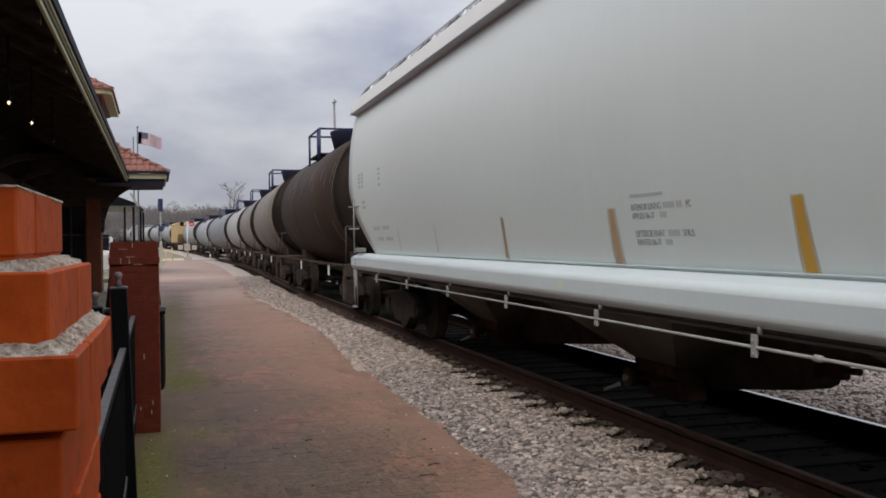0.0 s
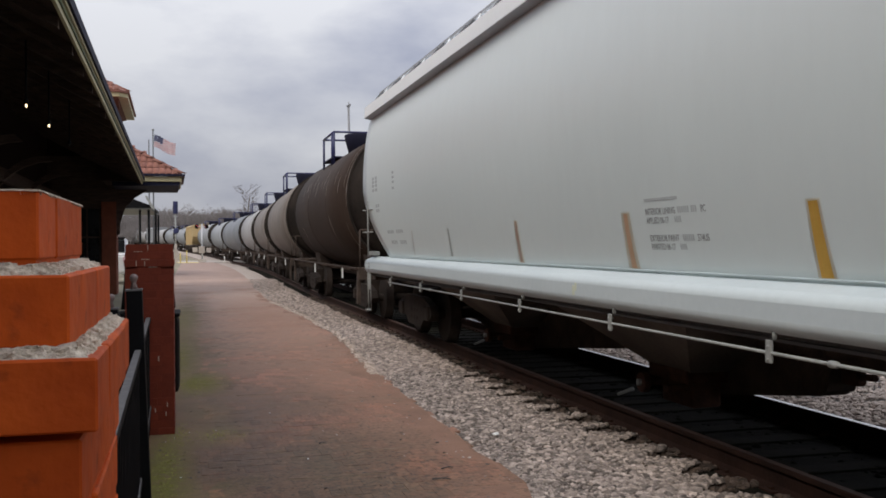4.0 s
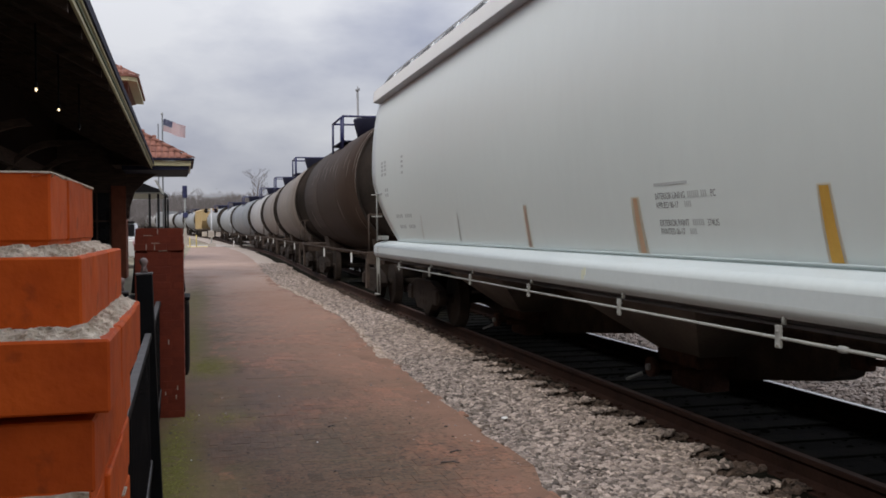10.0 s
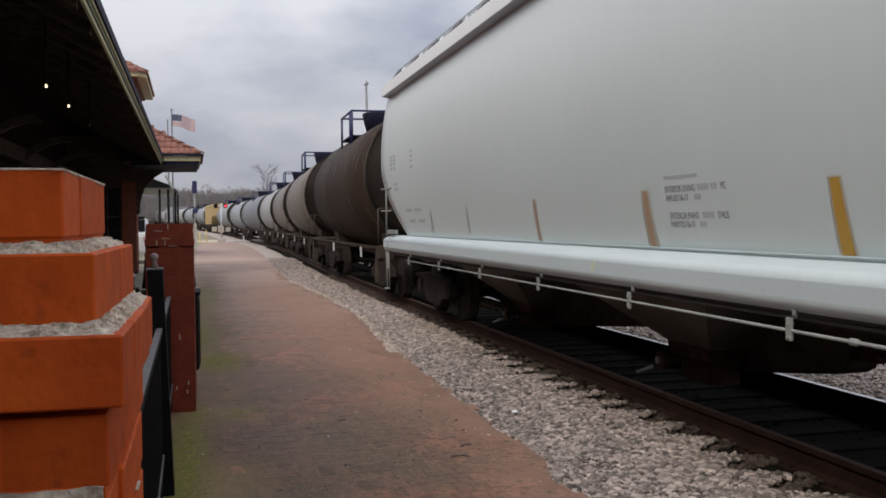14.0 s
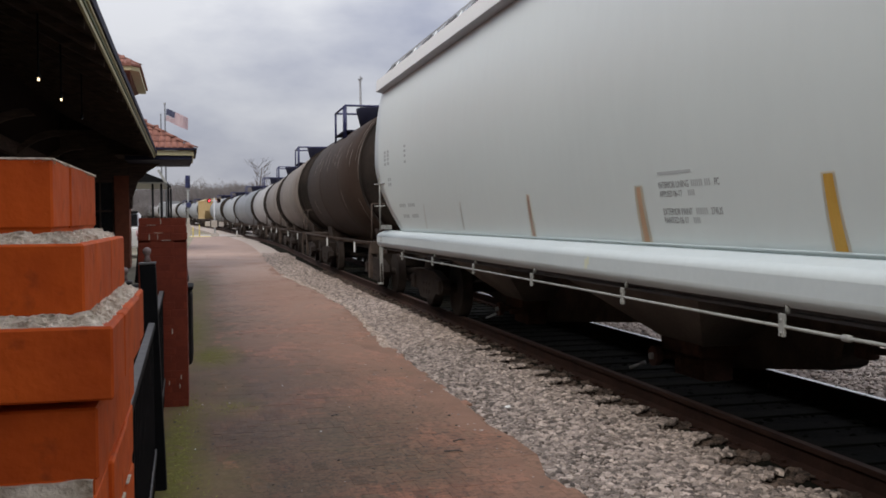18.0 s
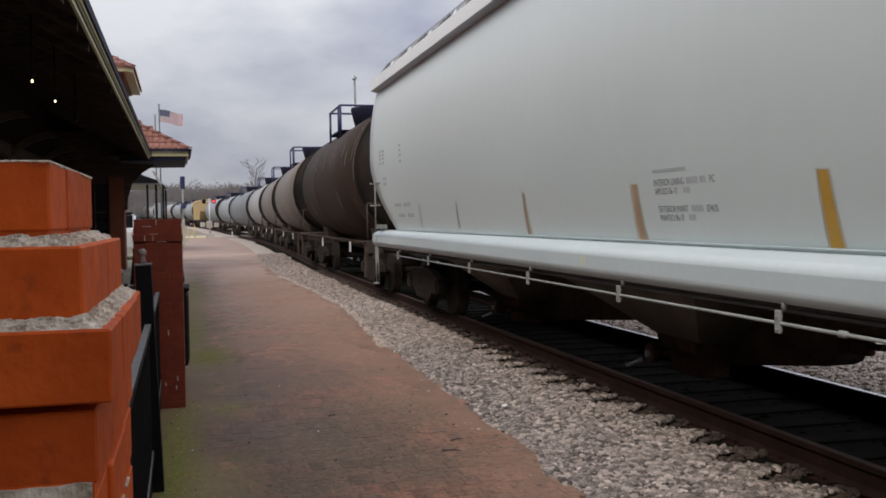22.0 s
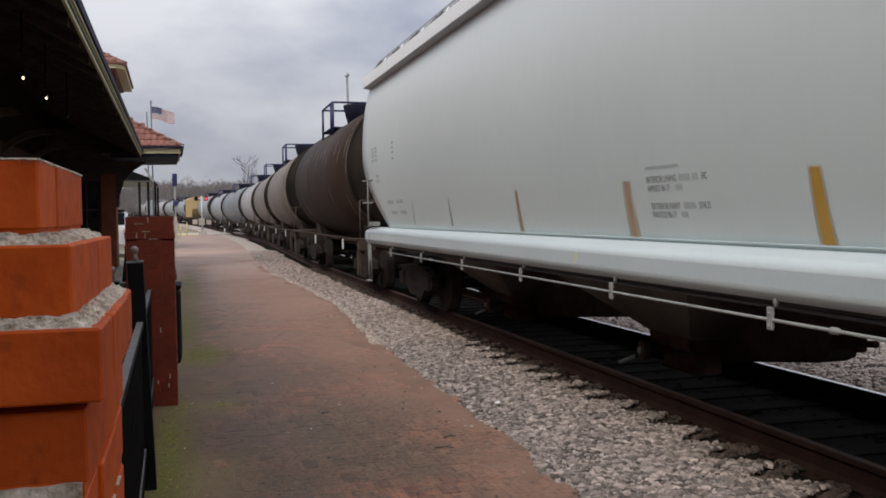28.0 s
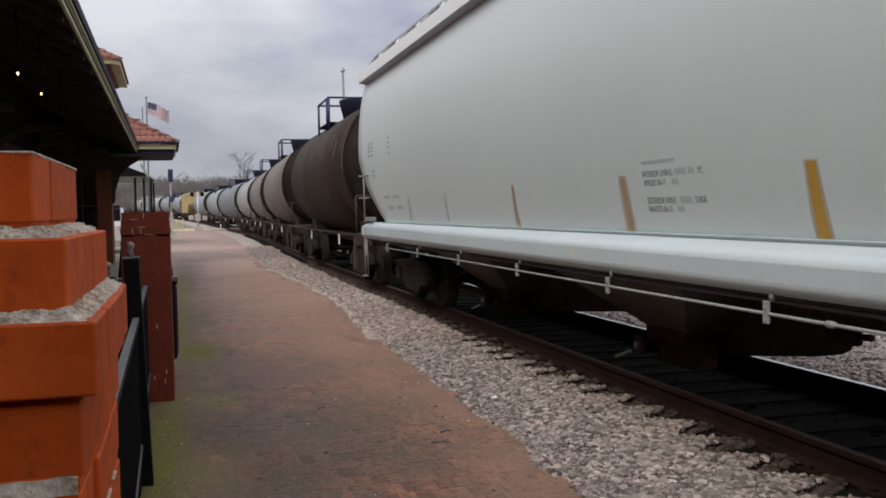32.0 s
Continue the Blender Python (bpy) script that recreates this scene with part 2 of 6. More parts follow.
M = dict(
    hopper=surface("hopper_grey_paint", (0.59, 0.655, 0.648), (0.63, 0.70, 0.692), 0.5, 0.37, bump=0.0, fine=9, streak=3, spec=1.0),
    sill=surface("sill_grey_paint", (0.475, 0.54, 0.556), (0.54, 0.606, 0.62), 0.8, 0.55, bump=0.02, fine=20, spec=0.2),
    fascia=surface("fascia_paint", (0.75, 0.79, 0.785), (0.81, 0.84, 0.835), 0.8, 0.45, bump=0.03, fine=20),
    rodgrey=surface("weathered_rod_paint", (0.20, 0.21, 0.20), (0.30, 0.31, 0.295), 5, 0.6, bump=0.1, fine=40),
    walkgrey=surface("dull_walkway_steel", (0.07, 0.078, 0.085), (0.15, 0.16, 0.17), 5, 0.6, 0.2, 0.1, 40),
    soot=surface("sooty_tank_head", (0.011, 0.009, 0.0075), (0.036, 0.028, 0.023), 1.2, 0.85, bump=0.2, fine=15, spec=0.15),
    letter_mid=surface("stencil_dark_grey", (0.38, 0.415, 0.42), (0.45, 0.485, 0.49), 8, 0.7, bump=0.0, fine=90),
    # dark grey that holds the shadow below the sill
    flange=surface("shade_grey_sill_flange", (0.08, 0.078, 0.082), (0.14, 0.138, 0.142), 3, 0.7, bump=0.1, fine=30),
    # brighter copy of the station brick, where light reaches the wing
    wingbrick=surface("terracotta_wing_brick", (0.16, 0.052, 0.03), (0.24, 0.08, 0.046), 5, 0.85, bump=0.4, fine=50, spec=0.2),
    # darker than the fascia paint: shade under the overhang put into the colour
    shelf=surface("eave_shade_grey", (0.42, 0.445, 0.49), (0.50, 0.525, 0.57), 3, 0.7, bump=0.05, fine=30),
    halo=surface("thin_amber_overspray", (0.74, 0.675, 0.555), (0.69, 0.675, 0.60), 9, 0.6, bump=0.0, fine=90),
    clay=surface("reddish_clay_dust", (0.185, 0.103, 0.070), (0.30, 0.172, 0.119), 2.2, 0.95, bump=0.6, fine=70),
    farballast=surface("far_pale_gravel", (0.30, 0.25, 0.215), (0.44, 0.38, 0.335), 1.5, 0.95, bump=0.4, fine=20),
    galv=surface("galvanised_steel", (0.30, 0.32, 0.33), (0.45, 0.46, 0.47), 5, 0.5, 0.6, 0.1, 40),
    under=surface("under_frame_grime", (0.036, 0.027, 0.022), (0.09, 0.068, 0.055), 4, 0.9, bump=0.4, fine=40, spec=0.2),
    bay=surface("dusty_bay_steel", (0.075, 0.064, 0.056), (0.155, 0.134, 0.117), 2, 0.85, bump=0.3, fine=30, spec=0.2),
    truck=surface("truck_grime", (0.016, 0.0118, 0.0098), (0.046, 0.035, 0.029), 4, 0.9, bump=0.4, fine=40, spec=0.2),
    jointpale=surface("pale_joint_sand", (0.20, 0.145, 0.10), (0.30, 0.225, 0.165), 20, 0.95, bump=0.3, fine=80),
    gate=surface("rusty_gate_casting", (0.04, 0.019, 0.013), (0.11, 0.055, 0.039), 7, 0.85, bump=0.4, fine=50, spec=0.2),
    rust=surface("rusty_rail", (0.021, 0.0098, 0.0068), (0.052, 0.0255, 0.0175), 5, 0.85, 0.0, 0.4, 50, spec=0.2),
    railtop=surface("polished_rail_head", (0.45, 0.44, 0.43), (0.6, 0.6, 0.6), 6, 0.28, 0.9, 0.05, 60),
    # dark copy of the rail head: the train's shade put into its colour
    railshade=surface("shaded_rail_head", (0.04, 0.022, 0.016), (0.085, 0.052, 0.04), 6, 0.7, 0.0, 0.15, 60, spec=0.3),
    # creosote brown, darkened further for the shade under the train
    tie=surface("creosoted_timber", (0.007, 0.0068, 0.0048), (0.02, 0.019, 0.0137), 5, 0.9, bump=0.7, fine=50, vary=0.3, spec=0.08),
    ballast=surface("crushed_limestone", (0.116, 0.094, 0.082), (0.43, 0.362, 0.318), 3, 0.9, bump=0.5, fine=60, vary=0.68, islands=True),
    dustyballast=surface("dusty_limestone", (0.21, 0.169, 0.146), (0.44, 0.364, 0.316), 3, 0.95, bump=0.4, fine=50, vary=0.45, islands=True),
    # lighter limestone copy: light on the train's far side put into the colour
    beyondballast=surface("brightened_limestone", (0.38, 0.305, 0.25), (0.56, 0.465, 0.395), 3, 0.95, bump=0.4, fine=50, vary=0.3, islands=True),
    rustystone=surface("rust_dusted_stone", (0.028, 0.018, 0.013), (0.13, 0.095, 0.075), 3, 0.95, bump=0.5, fine=60, vary=0.5, islands=True),
    bed=surface("ballast_bed", (0.035, 0.029, 0.026), (0.15, 0.13, 0.118), 14, 0.95, bump=1.0, fine=70),
    # near-black: shade below the cars is painted into this stone
    trackbed=surface("shade_dark_track_bed", (0.006, 0.0054, 0.0042), (0.017, 0.0155, 0.0115), 7, 0.95, bump=1.0, fine=45, spec=0.08),
    paver=surface("paving_brick", (0.20, 0.079, 0.046), (0.39, 0.166, 0.10), 13, 0.88, bump=0.6, fine=110, vary=0.40,
                  world=True, stain=(0.14, 0.086, 0.053), stain_scale=0.9, stain_at=0.42),
    paverstuff=surface("paving_brick_run", (0.20, 0.079, 0.046), (0.39, 0.166, 0.10), 11, 0.88, bump=0.6, fine=90, vary=0.40,
                       islands=True, world=True, stain=(0.14, 0.086, 0.053), stain_scale=0.9, stain_at=0.42),
    dirt=surface("joint_sand_and_dirt", (0.165, 0.09, 0.058), (0.27, 0.153, 0.10), 6, 0.95, bump=0.8, fine=60,
                 stain=(0.095, 0.092, 0.035), stain_scale=1.2, stain_at=0.58),
    # paler than the near bricks: sheen at a grazing view included in the colour
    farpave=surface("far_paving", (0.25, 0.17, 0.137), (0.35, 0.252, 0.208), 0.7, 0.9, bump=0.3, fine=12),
    concrete=surface("worn_concrete", (0.32, 0.29, 0.26), (0.46, 0.42, 0.38), 1.2, 0.85, bump=0.3, fine=25),
    ground=surface("winter_ground", (0.15, 0.135, 0.09), (0.28, 0.25, 0.18), 0.3, 0.95, bump=0.5, fine=6),
    grass=surface("moss_and_grass", (0.17, 0.175, 0.025), (0.32, 0.30, 0.065), 8, 0.9, bump=0.3, fine=50, vary=0.35, islands=True),
    brick=surface("painted_brick", (0.36, 0.050, 0.0066), (0.58, 0.097, 0.0125), 9, 0.65, bump=0.6, fine=38, vary=0.12, spec=0.14,
                  stain=(0.17, 0.03, 0.009), stain_scale=36, stain_at=0.62),
    brick2=surface("painted_brick_weathered", (0.155, 0.026, 0.0115), (0.225, 0.040, 0.0175), 7, 0.65, spec=0.25, bump=0.35, fine=60, vary=0.1),
    mortar=surface("pale_lime_mortar", (0.25, 0.195, 0.135), (0.72, 0.64, 0.52), 40, 0.95, bump=0.9, fine=140),
    # near-black brick: the gloom under the eaves is part of the colour
    wall=surface("shade_dark_brick", (0.010, 0.0045, 0.003), (0.024, 0.010, 0.0065), 5, 0.9, spec=0.2, bump=0.4, fine=60, vary=0.15),
    iron=surface("black_painted_iron", (0.003, 0.003, 0.0035), (0.008, 0.008, 0.009), 8, 0.7, spec=0.12, bump=0.1, fine=80),
    ironpale=surface("pale_grey_iron_top", (0.08, 0.076, 0.074), (0.18, 0.17, 0.165), 12, 0.7, bump=0.2, fine=80),
    finial=surface("rusty_worn_finial", (0.14, 0.095, 0.085), (0.32, 0.24, 0.22), 14, 0.7, bump=0.3, fine=90),
    covebrown=surface("reddish_cove", (0.11, 0.045, 0.03), (0.2, 0.085, 0.06), 4, 0.8, bump=0.2, fine=40),
    cream=surface("cream_trim_paint", (0.44, 0.40, 0.22), (0.55, 0.51, 0.31), 3, 0.55, bump=0.1, fine=40),
    green=surface("green_trim_paint", (0.055, 0.085, 0.035), (0.10, 0.13, 0.06), 3, 0.6, bump=0.1, fine=40),
    gutter=surface("dark_gutter_metal", (0.008, 0.009, 0.022), (0.018, 0.02, 0.042), 3, 0.75, spec=0.2, bump=0.1, fine=40),
    soffit=surface("dark_stained_boards", (0.036, 0.025, 0.021), (0.11, 0.078, 0.064), 3, 0.85, spec=0.2, bump=0.4, fine=40, streak=0.15),
    tile=surface("clay_roof_tile", (0.175, 0.066, 0.047), (0.285, 0.125, 0.09), 4, 0.8, bump=0.4, fine=40, vary=0.1),
    glass=surface("dark_window_glass", (0.010, 0.012, 0.014), (0.02, 0.022, 0.025), 2, 0.08, bump=0.0, fine=10),
    tank_black=surface("sooty_black_tank", (0.026, 0.0165, 0.0122), (0.06, 0.0425, 0.0335), 0.9, 0.62, spec=0.1, bump=0.02, fine=9, streak=1.0),
    tank_brown=surface("dusty_brown_tank", (0.115, 0.098, 0.085), (0.23, 0.20, 0.176), 1.4, 0.6, spec=0.3, bump=0.03, fine=10, streak=1.4),
    tank_umber=surface("dull_umber_tank", (0.13, 0.115, 0.105), (0.24, 0.217, 0.198), 2.0, 0.6, spec=0.3, bump=0.03, fine=10, streak=1.4),
    tank_white=surface("off_white_tank", (0.25, 0.25, 0.25), (0.365, 0.365, 0.368), 1.5, 0.6, spec=0.4, bump=0.1, fine=12, streak=3),
    tank_grey=surface("slate_grey_tank", (0.135, 0.15, 0.167), (0.22, 0.237, 0.255), 0.6, 0.6, spec=0.4, bump=0.1, fine=12, streak=3),
    tank_pale=surface("pale_grey_tank", (0.215, 0.232, 0.247), (0.32, 0.337, 0.352), 1.5, 0.6, spec=0.4, bump=0.1, fine=12, streak=3),
    navy=surface("navy_black_steel", (0.012, 0.016, 0.062), (0.026, 0.034, 0.115), 4, 0.5, bump=0.1, fine=40),
    tan=surface("ochre_car_paint", (0.40, 0.29, 0.14), (0.52, 0.39, 0.2), 0.8, 0.6, bump=0.1, fine=15, streak=3),
    white=surface("white_paint", (0.66, 0.66, 0.65), (0.8, 0.8, 0.79), 3, 0.5, bump=0.1, fine=40),
    silver=surface("silver_mast_paint", (0.42, 0.44, 0.46), (0.55, 0.57, 0.59), 4, 0.45, 0.3, 0.1, 40),
    polegrey=surface("weathered_pole_steel", (0.16, 0.165, 0.175), (0.24, 0.245, 0.255), 4, 0.6, 0.0, 0.1, 40),
    smear=surface("faint_yellow_smear", (0.56, 0.60, 0.47), (0.60, 0.63, 0.50), 14, 0.6, bump=0.0, fine=90),
    yellow=surface("yellow_line_paint", (0.55, 0.43, 0.12), (0.70, 0.58, 0.22), 4, 0.7, bump=0.2, fine=40),
    orange_mark=surface("amber_tape", (0.82, 0.50, 0.085), (0.90, 0.59, 0.14), 6, 0.6, bump=0.1, fine=60),
    tan_mark=surface("faded_orange_tape", (0.76, 0.51, 0.31), (0.80, 0.58, 0.40), 6, 0.6, bump=0.1, fine=60),
    rust_mark=surface("rust_coloured_tape", (0.62, 0.43, 0.345), (0.70, 0.53, 0.44), 6, 0.6, bump=0.1, fine=60),
    faint_mark=surface("faint_tan_tape", (0.555, 0.57, 0.545), (0.585, 0.61, 0.59), 6, 0.6, bump=0.1, fine=60),
    letter=surface("stencil_black", (0.15, 0.158, 0.165), (0.21, 0.22, 0.23), 8, 0.7, bump=0.0, fine=90),
    letter_grey=surface("stencil_grey", (0.32, 0.34, 0.345), (0.38, 0.40, 0.405), 8, 0.7, bump=0.0, fine=90),
    bark=surface("bare_bark", (0.075, 0.062, 0.055), (0.15, 0.13, 0.115), 4, 0.95, bump=0.5, fine=30),
    woods=surface("winter_woods", (0.125, 0.113, 0.109), (0.205, 0.188, 0.184), 0.05, 0.95, bump=0.0, fine=0.4, vary=0.25, islands=True),
    flag_red=surface("red_bunting", (0.60, 0.36, 0.38), (0.68, 0.44, 0.46), 6, 0.8, bump=0.1, fine=40),
    flag_white=surface("white_bunting", (0.66, 0.63, 0.64), (0.75, 0.72, 0.73), 6, 0.8, bump=0.1, fine=40),
    flag_blue=surface("navy_bunting", (0.12, 0.13, 0.21), (0.17, 0.18, 0.27), 6, 0.8, bump=0.1, fine=40),
    plastic=surface("black_plastic", (0.006, 0.0055, 0.005), (0.014, 0.0125, 0.012), 6, 0.7, bump=0.1, fine=40, spec=0.15),
    tyre=surface("tyre_rubber", (0.012, 0.012, 0.012), (0.025, 0.025, 0.025), 6, 0.9, bump=0.2, fine=40),
    bulb=glow("warm_bulb", (1.0, 0.80, 0.52), 2.6),
    red_light=glow("red_signal_light", (1.0, 0.05, 0.08), 2.4),
)


def grown_over(m, spots, colour, strength, scale, dust=None, cut_at=(0.25, 0.5)):
    """Moss (or a painted far sheen that grows along y) spread over a paving material in uneven patches of the world."""
    n, l = m.node_tree.nodes, m.node_tree.links
    geo = n.new("ShaderNodeNewGeometry")
    nz = n.new("ShaderNodeTexNoise")
    nz.inputs["Scale"].default_value, nz.inputs["Detail"].default_value, nz.inputs["Roughness"].default_value = scale, 8, 0.65
    l.new(geo.outputs["Position"], nz.inputs["Vector"])
    total = None
    for x, y, rx, ry, k in spots:
        mp = n.new("ShaderNodeMapping")
        mp.vector_type = "POINT"
        mp.inputs["Scale"].default_value = (1 / rx, 1 / ry, 0)
        mp.inputs["Location"].default_value = (-x / rx, -y / ry, 0)
        l.new(geo.outputs["Position"], mp.inputs["Vector"])
        ln = n.new("ShaderNodeVectorMath")
        ln.operation = "LENGTH"
        l.new(mp.outputs[0], ln.inputs[0])
        r = n.new("ShaderNodeMapRange")
        r.inputs["From Min"].default_value, r.inputs["From Max"].default_value = 1.5, 0.3
        r.inputs["To Max"].default_value = k
        l.new(ln.outputs["Value"], r.inputs["Value"])
        if total is None:
            total = r.outputs[0]
        else:
            a = n.new("ShaderNodeMath")
            a.operation = "MAXIMUM"
            l.new(total, a.inputs[0])
            l.new(r.outputs[0], a.inputs[1])
            total = a.outputs[0]
    # dust: start and end in y of the painted far paleness
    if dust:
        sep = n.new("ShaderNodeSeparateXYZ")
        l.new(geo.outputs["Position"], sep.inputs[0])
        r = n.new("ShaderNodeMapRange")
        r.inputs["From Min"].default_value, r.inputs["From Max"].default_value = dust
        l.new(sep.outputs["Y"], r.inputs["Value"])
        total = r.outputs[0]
    cut = n.new("ShaderNodeMapRange")
    cut.inputs["From Min"].default_value, cut.inputs["From Max"].default_value = cut_at
    l.new(nz.outputs["Fac"], cut.inputs["Value"])
    fac = n.new("ShaderNodeMath")
    fac.operation = "MULTIPLY"
    l.new(total, fac.inputs[0])
    l.new(cut.outputs[0], fac.inputs[1])
    half = n.new("ShaderNodeMath")
    half.operation = "MULTIPLY"
    half.inputs[1].default_value = strength
    l.new(fac.outputs[0], half.inputs[0])
    sock = n["Principled BSDF"].inputs["Base Color"]
    mix = n.new("ShaderNodeMixRGB")
    mix.inputs["Color2"].default_value = (*colour, 1)
    l.new(half.outputs[0], mix.inputs["Fac"])
    l.new(sock.links[0].from_socket, mix.inputs["Color1"])
    l.new(mix.outputs["Color"], sock)


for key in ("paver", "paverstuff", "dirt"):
    # grazing sheen painted on: bricks turn paler from y = 8 to 27
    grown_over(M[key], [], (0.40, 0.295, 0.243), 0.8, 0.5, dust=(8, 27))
    grown_over(M[key], [(1.95, 5.5, 0.55, 1.6, 1.0), (1.8, 8.2, 0.75, 2.2, 1.0), (1.7, 12, 0.85, 3.5, 1.0), (1.6, 20, 1.0, 8, 1.0)], (0.30, 0.172, 0.119), 0.72, 1.4,
               cut_at=(0.2, 0.5))
    grown_over(M[key], [(0.12, 7.1, 0.45, 0.9, 1.0), (0.25, 8.9, 0.3, 0.5, 0.5), (0.35, 5.9, 0.4, 0.5, 0.7)], (0.088, 0.05, 0.026), 0.75, 4.0)
    grown_over(M[key], [(1.15, 7.2, 0.75, 0.9, 0.8), (0.75, 9.6, 0.6, 1.2, 0.6), (0.7, 5.6, 0.5, 0.5, 0.6)], (0.122, 0.082, 0.053), 0.7, 1.6)
    grown_over(M[key], [(1.1, 6.6, 1.5, 2.2, 1.0)], (0.055, 0.042, 0.03), 0.75, 19.0, cut_at=(0.5, 0.6))
    grown_over(M[key], [(0.6, 6.3, 1.3, 2.2, 1.0), (1.0, 8.5, 1.1, 2.0, 0.8)], (0.06, 0.042, 0.03), 0.7, 36.0, cut_at=(0.52, 0.6))
    grown_over(M[key], [(0.7, 6.0, 1.3, 1.8, 1.0)], (0.30, 0.20, 0.14), 0.45, 31.0, cut_at=(0.56, 0.64))
    grown_over(M[key], [(0.95, 7.0, 0.5, 0.9, 1.0), (1.35, 5.9, 0.4, 0.4, 0.8), (0.5, 5.6, 0.4, 0.4, 0.7)], (0.105, 0.085, 0.054), 0.55, 5.0, cut_at=(0.3, 0.55))
    grown_over(M[key], [(0.55, 9.5, 0.6, 2.5, 1.0), (0.4, 7.4, 0.5, 0.9, 0.8)], (0.168, 0.116, 0.098), 0.6, 7.0, cut_at=(0.35, 0.6))
    grown_over(M[key], [(1.1, 7.6, 1.4, 2.2, 1.0)], (0.33, 0.225, 0.15), 0.5, 15.0, cut_at=(0.56, 0.66))
    grown_over(M[key], [(0.16, 8.25, 0.26, 0.42, 1.0), (0.06, 5.95, 0.24, 0.6, 1.0), (0.12, 9.3, 0.2, 0.5, 0.6)], (0.20, 0.155, 0.06), 0.5, 9.0)
    grown_over(M[key], [(0.02, 10, 0.35, 2.0, 0.8), (0.0, 15, 0.38, 4.0, 1.0), (-0.05, 24, 0.42, 7.0, 1.0)], (0.105, 0.082, 0.046), 0.7, 3.0, cut_at=(0.25, 0.55))
    grown_over(M[key], [(-0.22, 6.4, 0.19, 2.0, 1.0), (0.05, 11.45, 0.30, 0.8, 1.0), (-0.2, 14, 0.25, 3.0, 0.8), (-0.2, 21, 0.3, 5.0, 0.6)],
               (0.130, 0.118, 0.016), 0.95, 8.0)


# ---------------------------------------------------------------- mesh helpers
def box(bm, x0, x1, y0, y1, z0, z1, bevel=0.0, turn=None):
    """An axis-aligned block in bm, bevelled, then turned by the matrix turn."""
    vs = [bm.verts.new((x, y, z)) for z in (z0, z1) for y in (y0, y1) for x in (x0, x1)]
    fs = [bm.faces.new([vs[i] for i in f]) for f in
          ((0, 2, 3, 1), (4, 5, 7, 6), (0, 1, 5, 4), (1, 3, 7, 5), (3, 2, 6, 7), (2, 0, 4, 6))]
    geom = list({e for f in fs for e in f.edges})
    if bevel:
        out = bmesh.ops.bevel(bm, geom=geom, offset=bevel, segments=2, affect="EDGES", profile=0.6)
        vs = list({v for v in vs if v.is_valid} | set(out["verts"]))
    if turn is not None:
        bmesh.ops.transform(bm, matrix=turn, verts=vs)
    return vs


def rod(bm, a, b, r0, r1=None, sides=8, caps=True):
    """A straight round bar from a to b."""
    a, b = Vector(a), Vector(b)
    r1 = r0 if r1 is None else r1
    q = (b - a).to_track_quat("Z", "Y").to_matrix()
    rings = []
    for p, r in ((a, r0), (b, r1)):
        rings.append([bm.verts.new(p + q @ Vector((r * math.cos(2 * math.pi * k / sides), r * math.sin(2 * math.pi * k / sides), 0)))
                      for k in range(sides)])
    for k in range(sides):
        f = bm.faces.new((rings[0][k], rings[0][(k + 1) % sides], rings[1][(k + 1) % sides], rings[1][k]))
        f.smooth = sides > 5
    if caps:
        bm.faces.new(rings[0][::-1])
        bm.faces.new(rings[1])


def spin(bm, profile, axis="z", origin=(0, 0, 0), sides=16, smooth=True):
    """A turned body: profile rows (distance along the axis, radius)."""
    o = Vector(origin)
    rings = []
    for h, r in profile:
        ring = []
        for k in range(sides):
            a = 2 * math.pi * k / sides
            c, s = max(r, 1e-4) * math.cos(a), max(r, 1e-4) * math.sin(a)
            ring.append(bm.verts.new(o + Vector({"z": (c, s, h), "y": (s, h, c), "x": (h, c, s)}[axis])))
        rings.append(ring)
    for p, q in zip(rings, rings[1:]):
        for k in range(sides):
            f = bm.faces.new((p[k], p[(k + 1) % sides], q[(k + 1) % sides], q[k]))
            f.smooth = smooth
    bm.faces.new(rings[0][::-1])
    bm.faces.new(rings[-1])


def prism(bm, section, y0, y1, axis="y"):
    """A section (x, z) drawn out along y (or (y, z) along x)."""
    put = (lambda p, t: (p[0], t, p[1])) if axis == "y" else (lambda p, t: (t, p[0], p[1]))
    a = [bm.verts.new(put(p, y0)) for p in section]
    b = [bm.verts.new(put(p, y1)) for p in section]
    n = len(section)
    for k in range(n):
        bm.faces.new((a[k], a[(k + 1) % n], b[(k + 1) % n], b[k]))
    bm.faces.new(a[::-1])
    bm.faces.new(b)


def mesh_of(bm, name, material):
    bmesh.ops.recalc_face_normals(bm, faces=bm.faces)
    me = bpy.data.meshes.new(name)
    bm.to_mesh(me)
    bm.free()
    for m in material if isinstance(material, (list, tuple)) else (material,):
        me.materials.append(m)
    return me


def part(name, bm, material, parent=None, label="", at=None):
    ob = new(name, bm if isinstance(bm, bpy.types.Mesh) else mesh_of(bm, name, material))
    if at is not None:
        ob.matrix_basis = at
    if parent is not None:
        ob.parent = parent
    return tagged(ob, label)


def thing(name, label, category, group="", at=None):
    ob = new(name)
    ob.empty_display_size = 0.2
    if at is not None:
        ob.matrix_basis = at
    return tagged(ob, label, category, group)


def raw(name, verts, faces, material, parent=None, label="", kind="", category=""):
    me = bpy.data.meshes.new(name)
    me.from_pydata([tuple(map(float, v)) for v in verts], [], [tuple(map(int, f)) for f in faces])
    me.update()
    me.materials.append(material)
    ob = new(name, me)
    if parent is not None:
        ob.parent = parent
    return tagged(ob, label, category, "", kind)


# the line of the track: distance ahead, metres across, height of the rail
TRACK_Y = (-60, 0, 29, 43.5, 57.5, 71, 93, 113, 160, 200, 250, 300, 360, 430)
